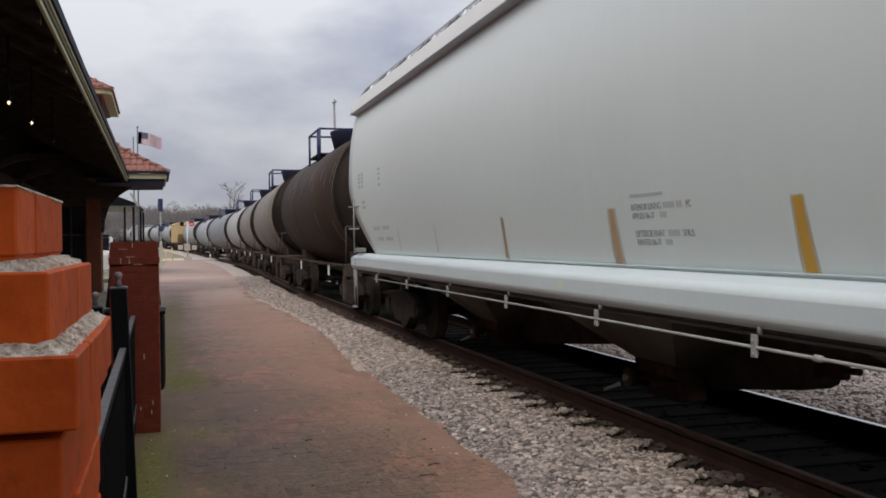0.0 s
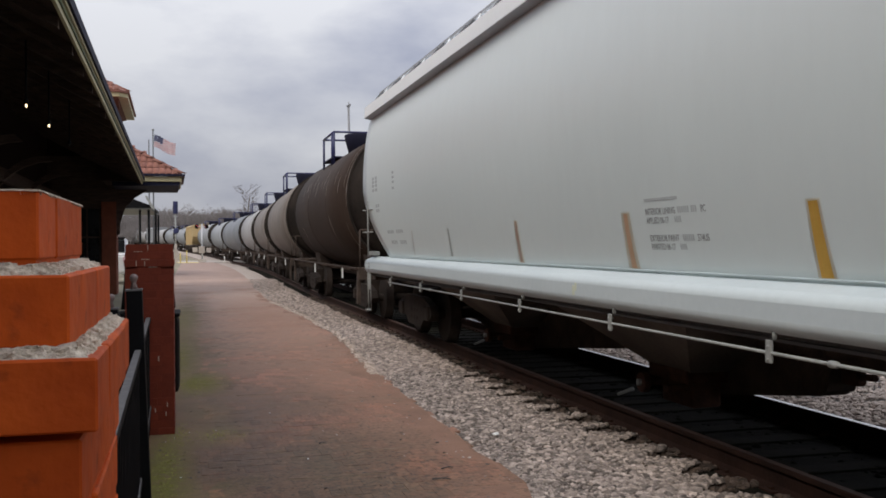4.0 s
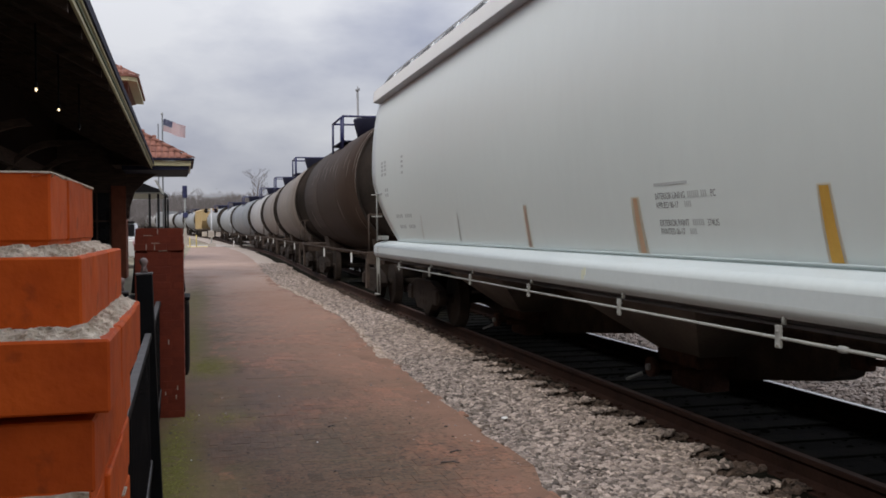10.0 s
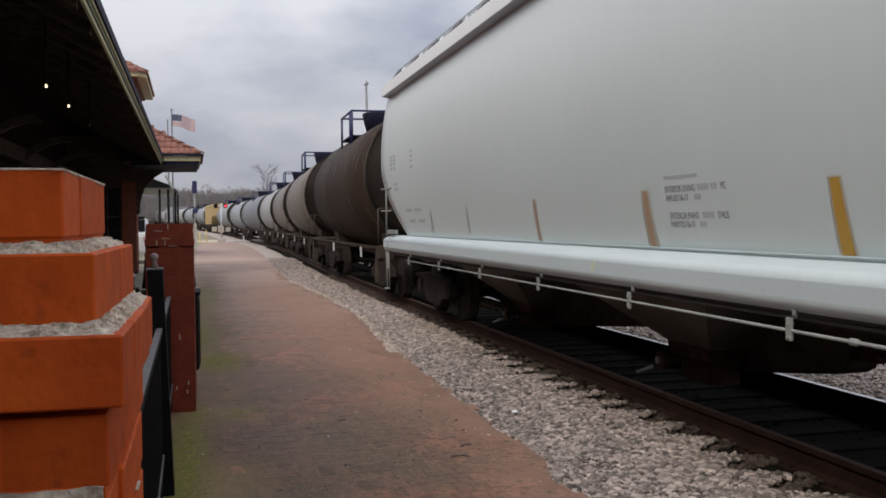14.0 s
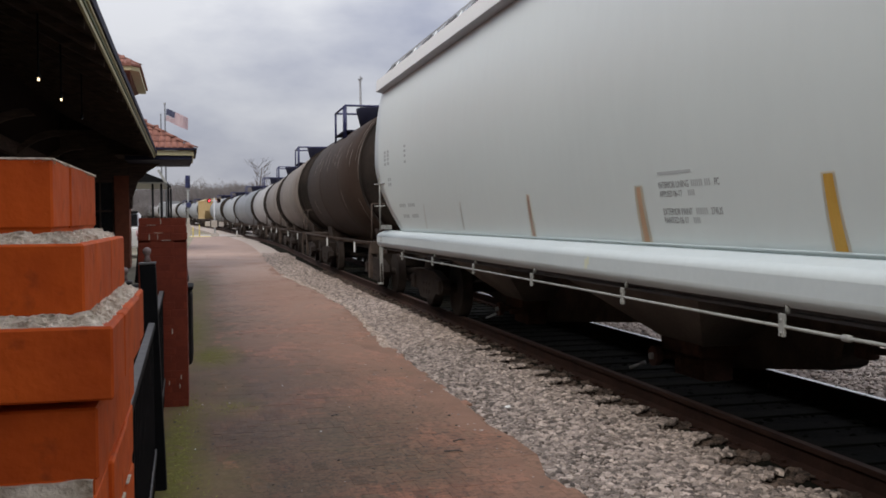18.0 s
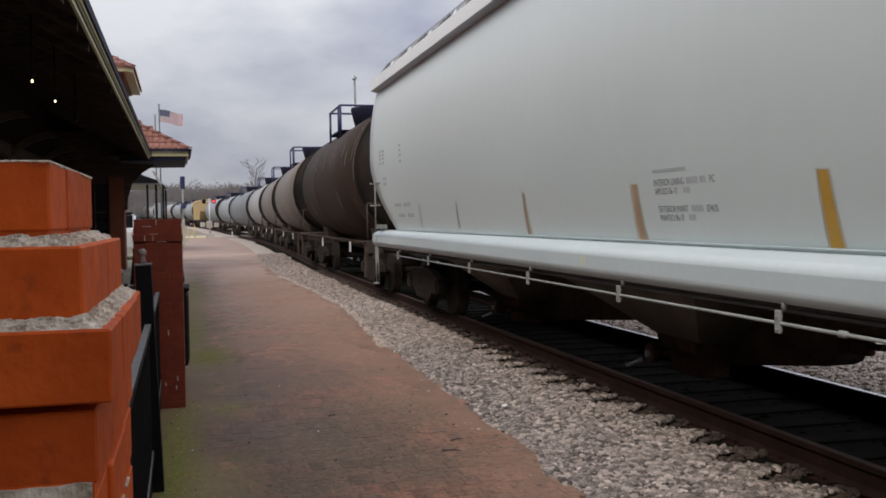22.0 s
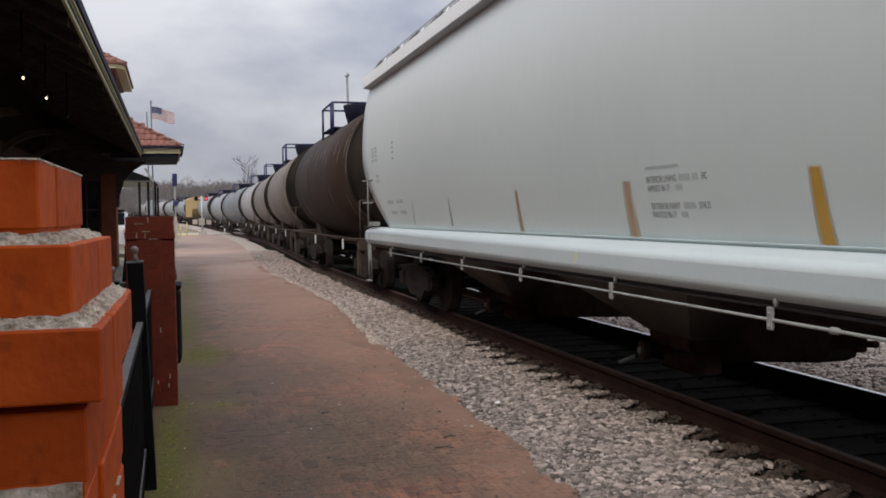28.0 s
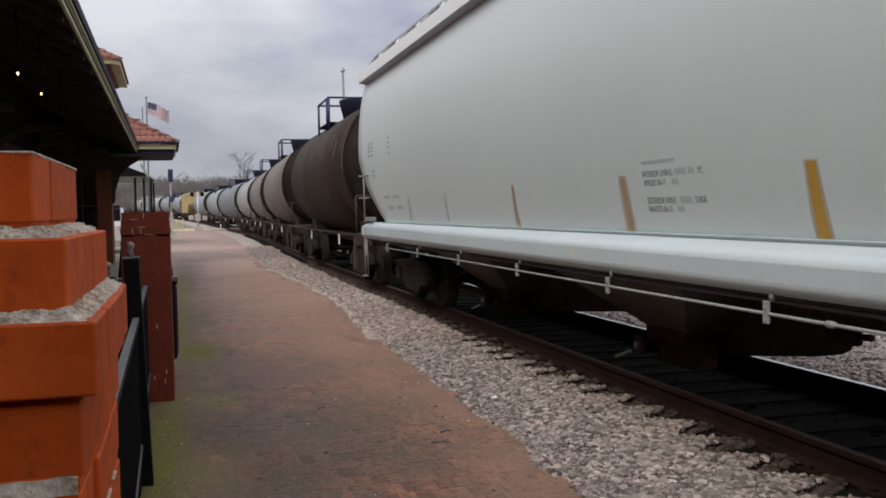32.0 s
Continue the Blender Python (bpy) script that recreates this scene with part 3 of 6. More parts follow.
TRACK_X = (4.51, 4.51, 4.53, 4.83, 5.08, 4.98, 4.33, 3.6, 0.2, -4.4, -11.5, -20.0, -32.0, -48.0)


def track(y):
    """Across-place of the track's centre line, by smooth interpolation."""
    i = max(1, min(len(TRACK_Y) - 3, int(np.searchsorted(TRACK_Y, y)) - 1))
    y0, y1, y2, y3 = TRACK_Y[i - 1:i + 3]
    x0, x1, x2, x3 = TRACK_X[i - 1:i + 3]
    t = (y - y1) / (y2 - y1)
    m1, m2 = (x2 - x0) / (y2 - y0) * (y2 - y1), (x3 - x1) / (y3 - y1) * (y2 - y1)
    return ((2 * t ** 3 - 3 * t ** 2 + 1) * x1 + (t ** 3 - 2 * t ** 2 + t) * m1 + (3 * t ** 2 - 2 * t ** 3) * x2 + (t ** 3 - t ** 2) * m2)


def rise(y):
    """The land climbs gently beyond the crossing."""
    return 0.0085 * max(0.0, y - 95)


RAIL = 0.12


def on_track(y):
    turn = math.degrees(math.atan2(track(y + 4) - track(y - 4), 8))
    return pose(track(y), y, RAIL + rise(y), 0, 0, -turn)

# ---------------------------------------------------------------- ground, track bed, track
def strip(name, rows, material, label, category, kind="structure", thick=0.3):
    """A sheet laid along y: rows of (y, (x, z), (x, z), ...); closed below."""
    bm = bmesh.new()
    prev = None
    for y, *pts in rows:
        ring = [bm.verts.new((x, y, z)) for x, z in pts]
        ring += [bm.verts.new((pts[-1][0], y, pts[-1][1] - thick)), bm.verts.new((pts[0][0], y, pts[0][1] - thick))]
        if prev:
            for k in range(len(ring)):
                bm.faces.new((prev[k], prev[(k + 1) % len(ring)], ring[(k + 1) % len(ring)], ring[k]))
        else:
            bm.faces.new(ring)
        prev = ring
    bm.faces.new(prev[::-1])
    return tagged(part(name, bm, material), label, category, "", kind)


bm = bmesh.new()
gx = [-3000, -400, -120, -40, -12, 0, 12, 40, 120, 400, 3000]
gy = [-600, -60, 0, 40, 95, 140, 200, 300, 430, 800, 4000]
grid = [[bm.verts.new((x, y, -0.35 + rise(min(y, 430)))) for x in gx] for y in gy]
for r0, r1 in zip(grid, grid[1:]):
    for k in range(len(gx) - 1):
        bm.faces.new((r0[k], r0[k + 1], r1[k + 1], r1[k]))
tagged(part("ground", bm, M["ground"]), "dull winter earth and dry grass", "ground", "", "structure")

YS = [-20, 0, 4, 8, 12, 16, 20, 26, 34, 42, 50, 60, 70, 80, 93, 105, 120, 140, 160, 180, 200, 225, 250, 275, 300, 340, 400]
def bed_row(y):
    c, r = track(y), rise(y)
    return (y, (c - 2.75, -0.13 + r), (c - 2.2, -0.075 + r), (c - 1.05, -0.07 + r), (c + 1.05, -0.07 + r), (c + 3.2, -0.05 + r), (c + 7, -0.06 + r))


strip("ballast", [bed_row(y) for y in YS if y <= 42], M["bed"], "crushed stone ballast bed under the track", "ballast", thick=0.2)
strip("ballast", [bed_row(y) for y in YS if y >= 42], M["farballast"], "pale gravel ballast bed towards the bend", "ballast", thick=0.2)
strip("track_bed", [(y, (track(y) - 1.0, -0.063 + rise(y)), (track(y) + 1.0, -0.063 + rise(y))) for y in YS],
      M["trackbed"], "dark stone between the rails, under-train shade in its colour", "ballast", thick=0.005)

# the rails: head, web and foot in one section, with a worn bright top, painted dark on the near rail
RAIL_SECTION = ((-0.07, -0.17), (0.07, -0.17), (0.07, -0.158), (0.012, -0.135), (0.012, -0.045), (0.036, -0.034), (0.036, -0.006),
                (0.028, 0.0), (-0.028, 0.0), (-0.036, -0.006), (-0.036, -0.034), (-0.012, -0.045), (-0.012, -0.135), (-0.07, -0.158))
RY = [-20 + 2 * k for k in range(30)] + [40 + 5 * k for k in range(30)] + [190 + 10 * k for k in range(20)]
for side in (-0.75, 0.75):
    bm = bmesh.new()
    prev = None
    for y in RY:
        ring = [bm.verts.new((track(y) + side + x, y, RAIL + rise(y) + z)) for x, z in RAIL_SECTION]
        if prev:
            for k in range(len(ring)):
                f = bm.faces.new((prev[k], prev[(k + 1) % len(ring)], ring[(k + 1) % len(ring)], ring[k]))
                f.material_index = 1 if k == 7 else 0
        prev = ring
    tagged(part("rail", bm, (M["rust"], M["railtop" if side > 0 else "railshade"])), "rust-brown steel rail with a bright worn top", "rail", "rails of the track", "structure")

bm = bmesh.new()
box(bm, -1.3, 1.3, -0.115, 0.115, -0.2, 0.0, 0.012)
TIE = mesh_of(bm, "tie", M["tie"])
random.seed(4)
for k in range(150):
    y = -6 + 0.5 * k + random.uniform(-0.03, 0.03)
    tie = new("railway_tie", TIE)
    tie.matrix_basis = pose(track(y) + random.uniform(-0.03, 0.03), y, -0.048, 0, random.uniform(-0.3, 0.3), random.uniform(-1, 1))
    tagged(tie, "dark creosoted timber tie under the rails", "railway tie", "ties of the track")
    if 0 < y < 22:
        for side in (-0.75, 0.75):
            bm = bmesh.new()
            box(bm, side - 0.14, side + 0.14, -0.08, 0.08, 0.0, 0.014, 0.003)
            for dx in (-0.1, 0.1):
                box(bm, side + dx - 0.016, side + dx + 0.016, -0.02, 0.02, 0.014, 0.034, 0.004)
            part("tie_plate", bm, M["rust"], tie, "rusty plate with spikes")


def stones(name, count, x_of, y0, y1, z_of, size, seed, label, material, flat=0.75):
    """Loose broken stones, each a lopsided lump of its own, joined as one mass."""
    rng = np.random.default_rng(seed)
    g = (1 + 5 ** 0.5) / 2
    ico = np.array([(-1, g, 0), (1, g, 0), (-1, -g, 0), (1, -g, 0), (0, -1, g), (0, 1, g), (0, -1, -g), (0, 1, -g),
                    (g, 0, -1), (g, 0, 1), (-g, 0, -1), (-g, 0, 1)]) / 1.9
    tri = np.array([int(c, 16) for c in "0b5 051 017 07a 0ab 159 5b4 ba2 a76 718 394 342 326 368 389 495 24b 62a 867 981"
                    .replace(" ", "")]).reshape(-1, 3)
    t = rng.random(count) ** 1.25
    y = y0 + (y1 - y0) * t
    u = rng.random(count)
    x = np.array([x_of(b, a) for a, b in zip(u, y)])
    z = np.array([z_of(a, b) for a, b in zip(x, y)])
    s = size * (0.55 + 0.9 * rng.random(count) ** 2)
    v = ico[None] * (0.72 + 0.56 * rng.random((count, 12, 1))) * s[:, None, None]
    v *= np.stack([1 + 0.5 * rng.random(count), 0.75 + 0.4 * rng.random(count), flat * (0.6 + 0.5 * rng.random(count))], 1)[:, None, :]
    a, b = rng.random(count) * 6.28, rng.normal(0, 0.45, count)
    vy, vz = v[..., 1] * np.cos(b)[:, None] - v[..., 2] * np.sin(b)[:, None], v[..., 1] * np.sin(b)[:, None] + v[..., 2] * np.cos(b)[:, None]
    vx = v[..., 0] * np.cos(a)[:, None] - vy * np.sin(a)[:, None]
    vy = v[..., 0] * np.sin(a)[:, None] + vy * np.cos(a)[:, None]
    p = np.stack([vx + x[:, None], vy + y[:, None], vz + (z + s * 0.2)[:, None]], 2).reshape(-1, 3)
    f = (tri[None] + 12 * np.arange(count)[:, None, None]).reshape(-1, 3)
    me = bpy.data.meshes.new(name)
    me.from_pydata(p.tolist(), [], f.tolist())
    me.update()
    me.materials.append(material)
    return tagged(new(name, me), label, "ballast", "", "stuff")


def bulge(y):
    """How far the platform widens towards the track beyond the station's front."""
    return 0.42 * math.exp(-((y - 18.5) / 6) ** 2)


def edge(y):
    """The ragged line where paving gives way to stones."""
    return track(y) - 2.43 + bulge(y) + 0.1 * noise.noise((0.4, y * 0.45, 2.0)) + 0.05 * noise.noise((3.1, y * 2.2, 0.0)) - (0.12 if y < 6 else 0)


def shoulder(x, y):
    d = x - (track(y) - 2.45)
    return -0.03 + 0.02 * min(1, max(0, d / 0.5)) + rise(y)


stones("ballast_stones", 46000, lambda y, u: edge(y) - 0.04 + u * (1.40 - bulge(y) - 0.20 * min(1, max(0, (y - 7) / 3)) - 0.17 * math.cos(y * 12.566) + 0.12 * noise.noise((y * 3.1, 0.0, 4.0))), 3.2, 19, shoulder, 0.0215, 11,
       "pale grey and tan crushed limestone beside the rail", M["ballast"])
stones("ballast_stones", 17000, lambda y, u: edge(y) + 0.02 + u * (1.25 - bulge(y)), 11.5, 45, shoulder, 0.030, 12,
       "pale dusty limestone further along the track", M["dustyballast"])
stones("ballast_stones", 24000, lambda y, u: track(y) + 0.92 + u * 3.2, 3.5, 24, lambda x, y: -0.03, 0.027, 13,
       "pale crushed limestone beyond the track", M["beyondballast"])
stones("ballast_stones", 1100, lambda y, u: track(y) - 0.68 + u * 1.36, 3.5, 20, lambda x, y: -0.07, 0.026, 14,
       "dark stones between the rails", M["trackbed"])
stones("rusty_stones", 14000, lambda y, u: track(y) - 1.44 + u * (0.53 - 0.19 * math.cos(y * 12.566)), 3.2, 30, lambda x, y: -0.05 + rise(y), 0.023, 17,
       "brown rust-dusted stones against the rail", M["rustystone"])
stones("leaf_litter", 650, lambda y, u: -0.3 + u ** 0.8 * (edge(y) + 0.2), 5.0, 9.5, lambda x, y: -0.001, 0.0075, 18,
       "small dark bits of leaf and bark on the paving", M["bark"], 0.25)
stones("pale_grit", 45, lambda y, u: -0.3 + u * (edge(y) + 0.2), 5.0, 14, lambda x, y: -0.001, 0.005, 19,
       "scattered pale grit on the paving", M["white"], 0.5)
stones("white_stone", 1, lambda y, u: 2.42, 7.47, 7.48, lambda x, y: 0.02, 0.05, 20, "one bright white stone among the ballast", M["white"], 0.6)
stones("strayed_stones", 150, lambda y, u: edge(y) - 0.02 - 0.5 * u ** 3, 3.6, 22, lambda x, y: -0.002, 0.011, 15,
       "stray pebbles on the paving edge", M["ballast"])

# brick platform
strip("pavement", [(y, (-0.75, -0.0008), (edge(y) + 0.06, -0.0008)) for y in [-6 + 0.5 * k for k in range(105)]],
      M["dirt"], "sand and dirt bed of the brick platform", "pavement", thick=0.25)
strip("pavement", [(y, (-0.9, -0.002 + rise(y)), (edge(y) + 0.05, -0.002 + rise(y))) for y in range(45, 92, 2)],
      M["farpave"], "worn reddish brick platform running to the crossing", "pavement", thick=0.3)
stones("broken_edging", 1500, lambda y, u: edge(y) - 0.03 + 0.09 * u, 11.5, 27, lambda x, y: -0.002, 0.026, 16,
       "pale broken grit along the platform edge", M["beyondballast"], 0.4)
strip("station_yard", [(y, (-60, -0.02), (-0.7, -0.02)) for y in (-20, 20, 60, 91)], M["ground"], "dull grass and dirt beside the station", "ground", thick=0.2)
strip("crossing", [(91, (-80, 0.0), (9, 0.0)), (100, (-80, 0.04), (9, 0.04))], M["concrete"], "pale road that crosses the track", "road", thick=0.2)
strip("platform_line", [(89.6, (-1.3, 0.012), (0.6, 0.012)), (92.2, (-1.3, 0.02), (0.6, 0.02))], M["yellow"],
      "yellow warning strip at the platform's end", "road marking", thick=0.01)

def dusting(name, x_of, cover, material, label):
    """A skin of dirt over the bricks: it rises above them where cover() is high and sinks into the joints elsewhere."""
    v, f = [], []
    ys = [3.2 + 0.09 * k for k in range(330)]
    n = 15
    for y in ys:
        x0, x1 = x_of(y)
        for k in range(n):
            x = x0 + (x1 - x0) * k / (n - 1)
            grain = 0.5 * noise.noise((x * 2.2, y * 1.3, 3.0)) + 0.35 * noise.noise((x * 9, y * 7, 6.0)) + 0.2 * noise.noise((x * 23, y * 19, 2.0))
            v.append((x, y, -0.0045 + 0.0075 * min(1.0, cover(k / (n - 1)) + grain)))
    for r in range(len(ys) - 1):
        for k in range(n - 1):
            i = r * n + k
            f.append((i, i + 1, i + n + 1, i + n))
    return raw(name, v, f, material, None, label, "stuff", "dirt")


dusting("clay_dust", lambda y: (edge(y) - 0.6, edge(y) + 0.04), lambda t: -0.1 + 1.0 * t ** 1.2, M["clay"], "reddish clay dust drifted over the platform edge")

# moss and grass along the fence side
def tufts(name, count, spots, seed, label):
    rng = np.random.default_rng(seed)
    v, f = [], []
    for _ in range(count):
        cx, cy, rx, ry = spots[rng.integers(len(spots))]
        x, y = cx + rng.normal(0, rx), cy + rng.normal(0, ry)
        if x < -0.72:
            continue
        a, h, w = rng.random() * 6.28, 0.003 + 0.006 * rng.random() ** 2, 0.003 + 0.004 * rng.random()
        lean = rng.normal(0, 0.03, 2)
        i = len(v)
        v += [(x - w * math.cos(a), y - w * math.sin(a), -0.004), (x + w * math.cos(a), y + w * math.sin(a), -0.004), (x + lean[0], y + lean[1], h)]
        f.append((i, i + 1, i + 2))
    return raw(name, v, f, M["grass"], None, label, "stuff", "grass")


tufts("moss", 4200, [(-0.20, 5.8, 0.05, 0.5), (-0.20, 6.6, 0.06, 0.5), (-0.20, 7.5, 0.05, 0.5), (-0.20, 6.8, 0.07, 0.9), (-0.12, 8.4, 0.06, 0.25), (0.06, 11.0, 0.10, 0.35),
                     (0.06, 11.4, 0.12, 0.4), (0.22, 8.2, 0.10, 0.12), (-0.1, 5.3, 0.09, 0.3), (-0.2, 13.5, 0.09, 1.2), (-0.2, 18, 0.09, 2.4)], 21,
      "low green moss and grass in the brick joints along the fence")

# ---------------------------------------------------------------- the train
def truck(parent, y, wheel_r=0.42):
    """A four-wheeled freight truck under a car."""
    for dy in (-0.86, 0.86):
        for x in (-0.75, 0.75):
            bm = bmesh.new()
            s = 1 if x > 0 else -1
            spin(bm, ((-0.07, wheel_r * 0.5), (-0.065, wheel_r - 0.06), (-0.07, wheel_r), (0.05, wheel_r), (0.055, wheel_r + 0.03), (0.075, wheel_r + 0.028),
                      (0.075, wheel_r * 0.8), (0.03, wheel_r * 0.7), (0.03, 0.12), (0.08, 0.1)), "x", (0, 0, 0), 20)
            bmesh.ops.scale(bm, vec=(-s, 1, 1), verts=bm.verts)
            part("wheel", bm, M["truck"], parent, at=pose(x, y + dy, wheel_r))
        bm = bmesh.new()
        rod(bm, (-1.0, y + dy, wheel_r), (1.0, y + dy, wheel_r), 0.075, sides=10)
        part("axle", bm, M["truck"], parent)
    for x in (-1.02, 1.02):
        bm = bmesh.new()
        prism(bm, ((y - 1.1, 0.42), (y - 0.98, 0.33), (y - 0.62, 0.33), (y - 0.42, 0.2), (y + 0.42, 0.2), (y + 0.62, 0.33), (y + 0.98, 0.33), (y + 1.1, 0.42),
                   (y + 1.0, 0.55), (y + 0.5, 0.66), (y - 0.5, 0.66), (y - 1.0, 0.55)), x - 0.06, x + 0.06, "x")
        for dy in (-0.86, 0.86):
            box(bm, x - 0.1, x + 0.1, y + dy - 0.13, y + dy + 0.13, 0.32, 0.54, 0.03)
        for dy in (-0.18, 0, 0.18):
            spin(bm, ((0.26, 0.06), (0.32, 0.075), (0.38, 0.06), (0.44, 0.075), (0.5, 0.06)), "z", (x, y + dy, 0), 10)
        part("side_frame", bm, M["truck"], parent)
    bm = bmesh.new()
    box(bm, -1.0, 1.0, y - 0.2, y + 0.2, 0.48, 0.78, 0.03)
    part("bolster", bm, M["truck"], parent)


def coupler(parent, y, way):
    bm = bmesh.new()
    box(bm, -0.1, 0.1, min(y, y + 0.6 * way), max(y, y + 0.6 * way), 0.78, 0.98, 0.03)
    box(bm, -0.16, 0.16, min(y + 0.45 * way, y + 0.75 * way), max(y + 0.45 * way, y + 0.75 * way), 0.74, 1.02, 0.05)
    part("coupler", bm, M["under"], parent)


# --- covered hopper car; its own space: y = 0 at the far end, z = 0 on the rail top, x = 0 on the centre line
H_LEN = 17.9


def hopper_side(z):
    """Half-width of the curved side at height z: bulges in the middle, tucks in at sill and eave."""
    t = (z - 2.55) / 1.3
    return 1.615 - 0.12 * t * t - 0.045 * abs(t) ** 3


def hopper_end(z):
    """How far the end of the side sheet is cut back at height z."""
    if z > 2.35:
        return 0.16 * ((z - 2.35) / 1.3) ** 2
    return 1.5 * ((2.35 - z) / 1.1) ** 1.35


def hopper_car(at):
    car = thing("hopper_car", "pale grey covered hopper car with curved sides, standing on the rails", "hopper car", "cars of the train", at)
    bm = bmesh.new()
    zs = [1.24 + 2.46 * k / 26 for k in range(27)]
    us = [k / 40 for k in range(41)]
    rows = []
    for z in zs:
        e = hopper_end(z)
        y0, y1 = -e, -H_LEN + e
        w = hopper_side(z)
        ring = [bm.verts.new((-w, y0 + (y1 - y0) * u, z)) for u in us]
        ring += [bm.verts.new((w, y1 + (y0 - y1) * u, z)) for u in us]
        rows.append(ring)
    for r0, r1 in zip(rows, rows[1:]):
        for k in range(len(r0)):
            f = bm.faces.new((r0[k], r0[(k + 1) % len(r0)], r1[(k + 1) % len(r0)], r1[k]))
            f.smooth = k % 41 != 40
    bm.faces.new(rows[0][::-1])
    bm.faces.new(rows[-1])
    part("body", bm, M["hopper"], car, "smooth curved light grey side sheets")
    # roof with its deep fascia on both sides
    bm = bmesh.new()
    sec = [(-1.45, 3.592), (-1.63, 3.622), (-1.62, 3.80), (-1.55, 3.845), (-1.1, 3.99), (-0.5, 4.10), (0, 4.13)]
    sec = sec + [(-x, z) for x, z in sec[-2::-1]]
    prism(bm, sec, -0.24, -H_LEN + 0.24)
    bmesh.ops.bevel(bm, geom=[e for e in bm.edges if abs(e.verts[0].co.y - e.verts[1].co.y) < 0.1], offset=0.015, segments=2, affect="EDGES")
    part("roof", bm, M["fascia"], car, "light grey roof with a deep fascia")
    # added plates that carry the painted shade below the fascia
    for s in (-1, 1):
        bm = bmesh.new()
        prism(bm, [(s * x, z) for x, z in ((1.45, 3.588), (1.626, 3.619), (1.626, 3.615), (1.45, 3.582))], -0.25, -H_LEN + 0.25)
        part("eave_flange", bm, M["shelf"], car, "plate with the fascia's underside shade in its grey")
    for s in (-1, 1):
        bm = bmesh.new()
        for x in (1.06, 1.36):
            box(bm, s * x - 0.012, s * x + 0.012, -H_LEN + 0.3, -0.3, 4.032, 4.062)
        for k in range(86):
            y = -0.35 - k * 0.2
            box(bm, s * 1.21 - 0.15, s * 1.21 + 0.15, y - 0.008, y + 0.008, 4.036, 4.058)
        part("running_board", bm, M["galv"], car, "galvanised roof walkway grating")
        for k in range(14):
            y = -0.35 - 1.3 * k
            bm = bmesh.new()
            rod(bm, (s * 1.36, y, 4.04), (s * 1.50, y, 3.86), 0.016, sides=6)
            rod(bm, (s * 1.36, y - 0.3, 4.04), (s * 1.50, y, 3.86), 0.016, sides=6)
            part("walkway_bracket", bm, M["walkgrey"], car)
            bm = bmesh.new()
            rod(bm, (s * 1.36, y - 0.55, 4.04), (s * 1.50, y - 0.85, 3.86), 0.011, sides=6)
            part("walkway_brace", bm, M["fascia"], car, "pale slanting brace")
            bm = bmesh.new()
            rod(bm, (s * 1.06, y, 4.04), (s * 1.06, y, 3.97), 0.016, sides=6)
            part("walkway_post", bm, M["walkgrey"], car)
    for k in range(4):
        bm = bmesh.new()
        y = -2.2 - 4.5 * k
        box(bm, -0.3, 0.3, y - 0.9, y + 0.9, 4.12, 4.24, 0.03)
        part("hatch", bm, M["fascia"], car, "long roof hatch cover")
    # rolled side sill: shelf, rounded face, lower flange
    for s in (-1, 1):
        bm = bmesh.new()
        sec = [(1.40, 1.270), (1.51, 1.262), (1.595, 1.228), (1.625, 1.210), (1.640, 1.190), (1.645, 1.168),
               (1.645, 1.075), (1.638, 1.046), (1.620, 1.022), (1.592, 1.004), (1.555, 0.995), (1.40, 0.995)]
        prism(bm, [(s * x, z) for x, z in sec], -0.26, -H_LEN + 0.26)
        long = [e for e in bm.edges if abs(e.verts[0].co.y - e.verts[1].co.y) < 0.1]
        bmesh.ops.bevel(bm, geom=long, offset=0.03, segments=3, affect="EDGES")
        for f in bm.faces:
            f.smooth = f.calc_area() < 1.2
        part("side_sill", bm, M["sill"], car, "pale rolled steel side sill")
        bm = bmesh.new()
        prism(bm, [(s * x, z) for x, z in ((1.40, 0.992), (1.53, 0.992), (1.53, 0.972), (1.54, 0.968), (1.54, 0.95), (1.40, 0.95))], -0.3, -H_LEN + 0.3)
        part("sill_flange", bm, M["flange"], car, "lower flange of the sill with shade in its grey")
        bm = bmesh.new()
        lip = hopper_side(1.288)
        box(bm, s * lip - 0.012, s * lip + 0.012, -H_LEN + 1.45, -1.45, 1.2835, 1.2915, 0.002)
        part("sheet_lip", bm, M["sill"], car, "thin lip where the side sheet meets the sill")
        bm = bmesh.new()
        rod(bm, (s * 1.63, -2.2, 0.905), (s * 1.63, -H_LEN + 0.75, 0.905), 0.0095, sides=8)
        part("lever_rod", bm, M["rodgrey"], car, "long thin pale rod under the sill")
        for k in range(1, 9):
            y = -8.10 - 1.92 * (k - 4)
            bm = bmesh.new()
            box(bm, s * 1.632 - 0.009, s * 1.632 + 0.009, y - 0.024, y + 0.024, 0.852, 0.972, 0.006)
            for dz in (0.872, 0.94):
                rod(bm, (s * 1.648, y, dz), (s * 1.61, y, dz), 0.008, sides=6)
            rod(bm, (s * 1.6, y, 0.97), (s * 1.6, y, 1.02), 0.015, sides=6)
            part("rod_bracket", bm, M["rodgrey"], car, "small pale hanger bracket with bolts")
            if k in (2, 6):
                bm = bmesh.new()
                spin(bm, ((-0.035, 0.008), (-0.025, 0.018), (0.025, 0.018), (0.035, 0.008)), "y", (s * 1.63, y - 0.505, 0.905), 8)
                part("rod_collar", bm, M["rodgrey"], car)
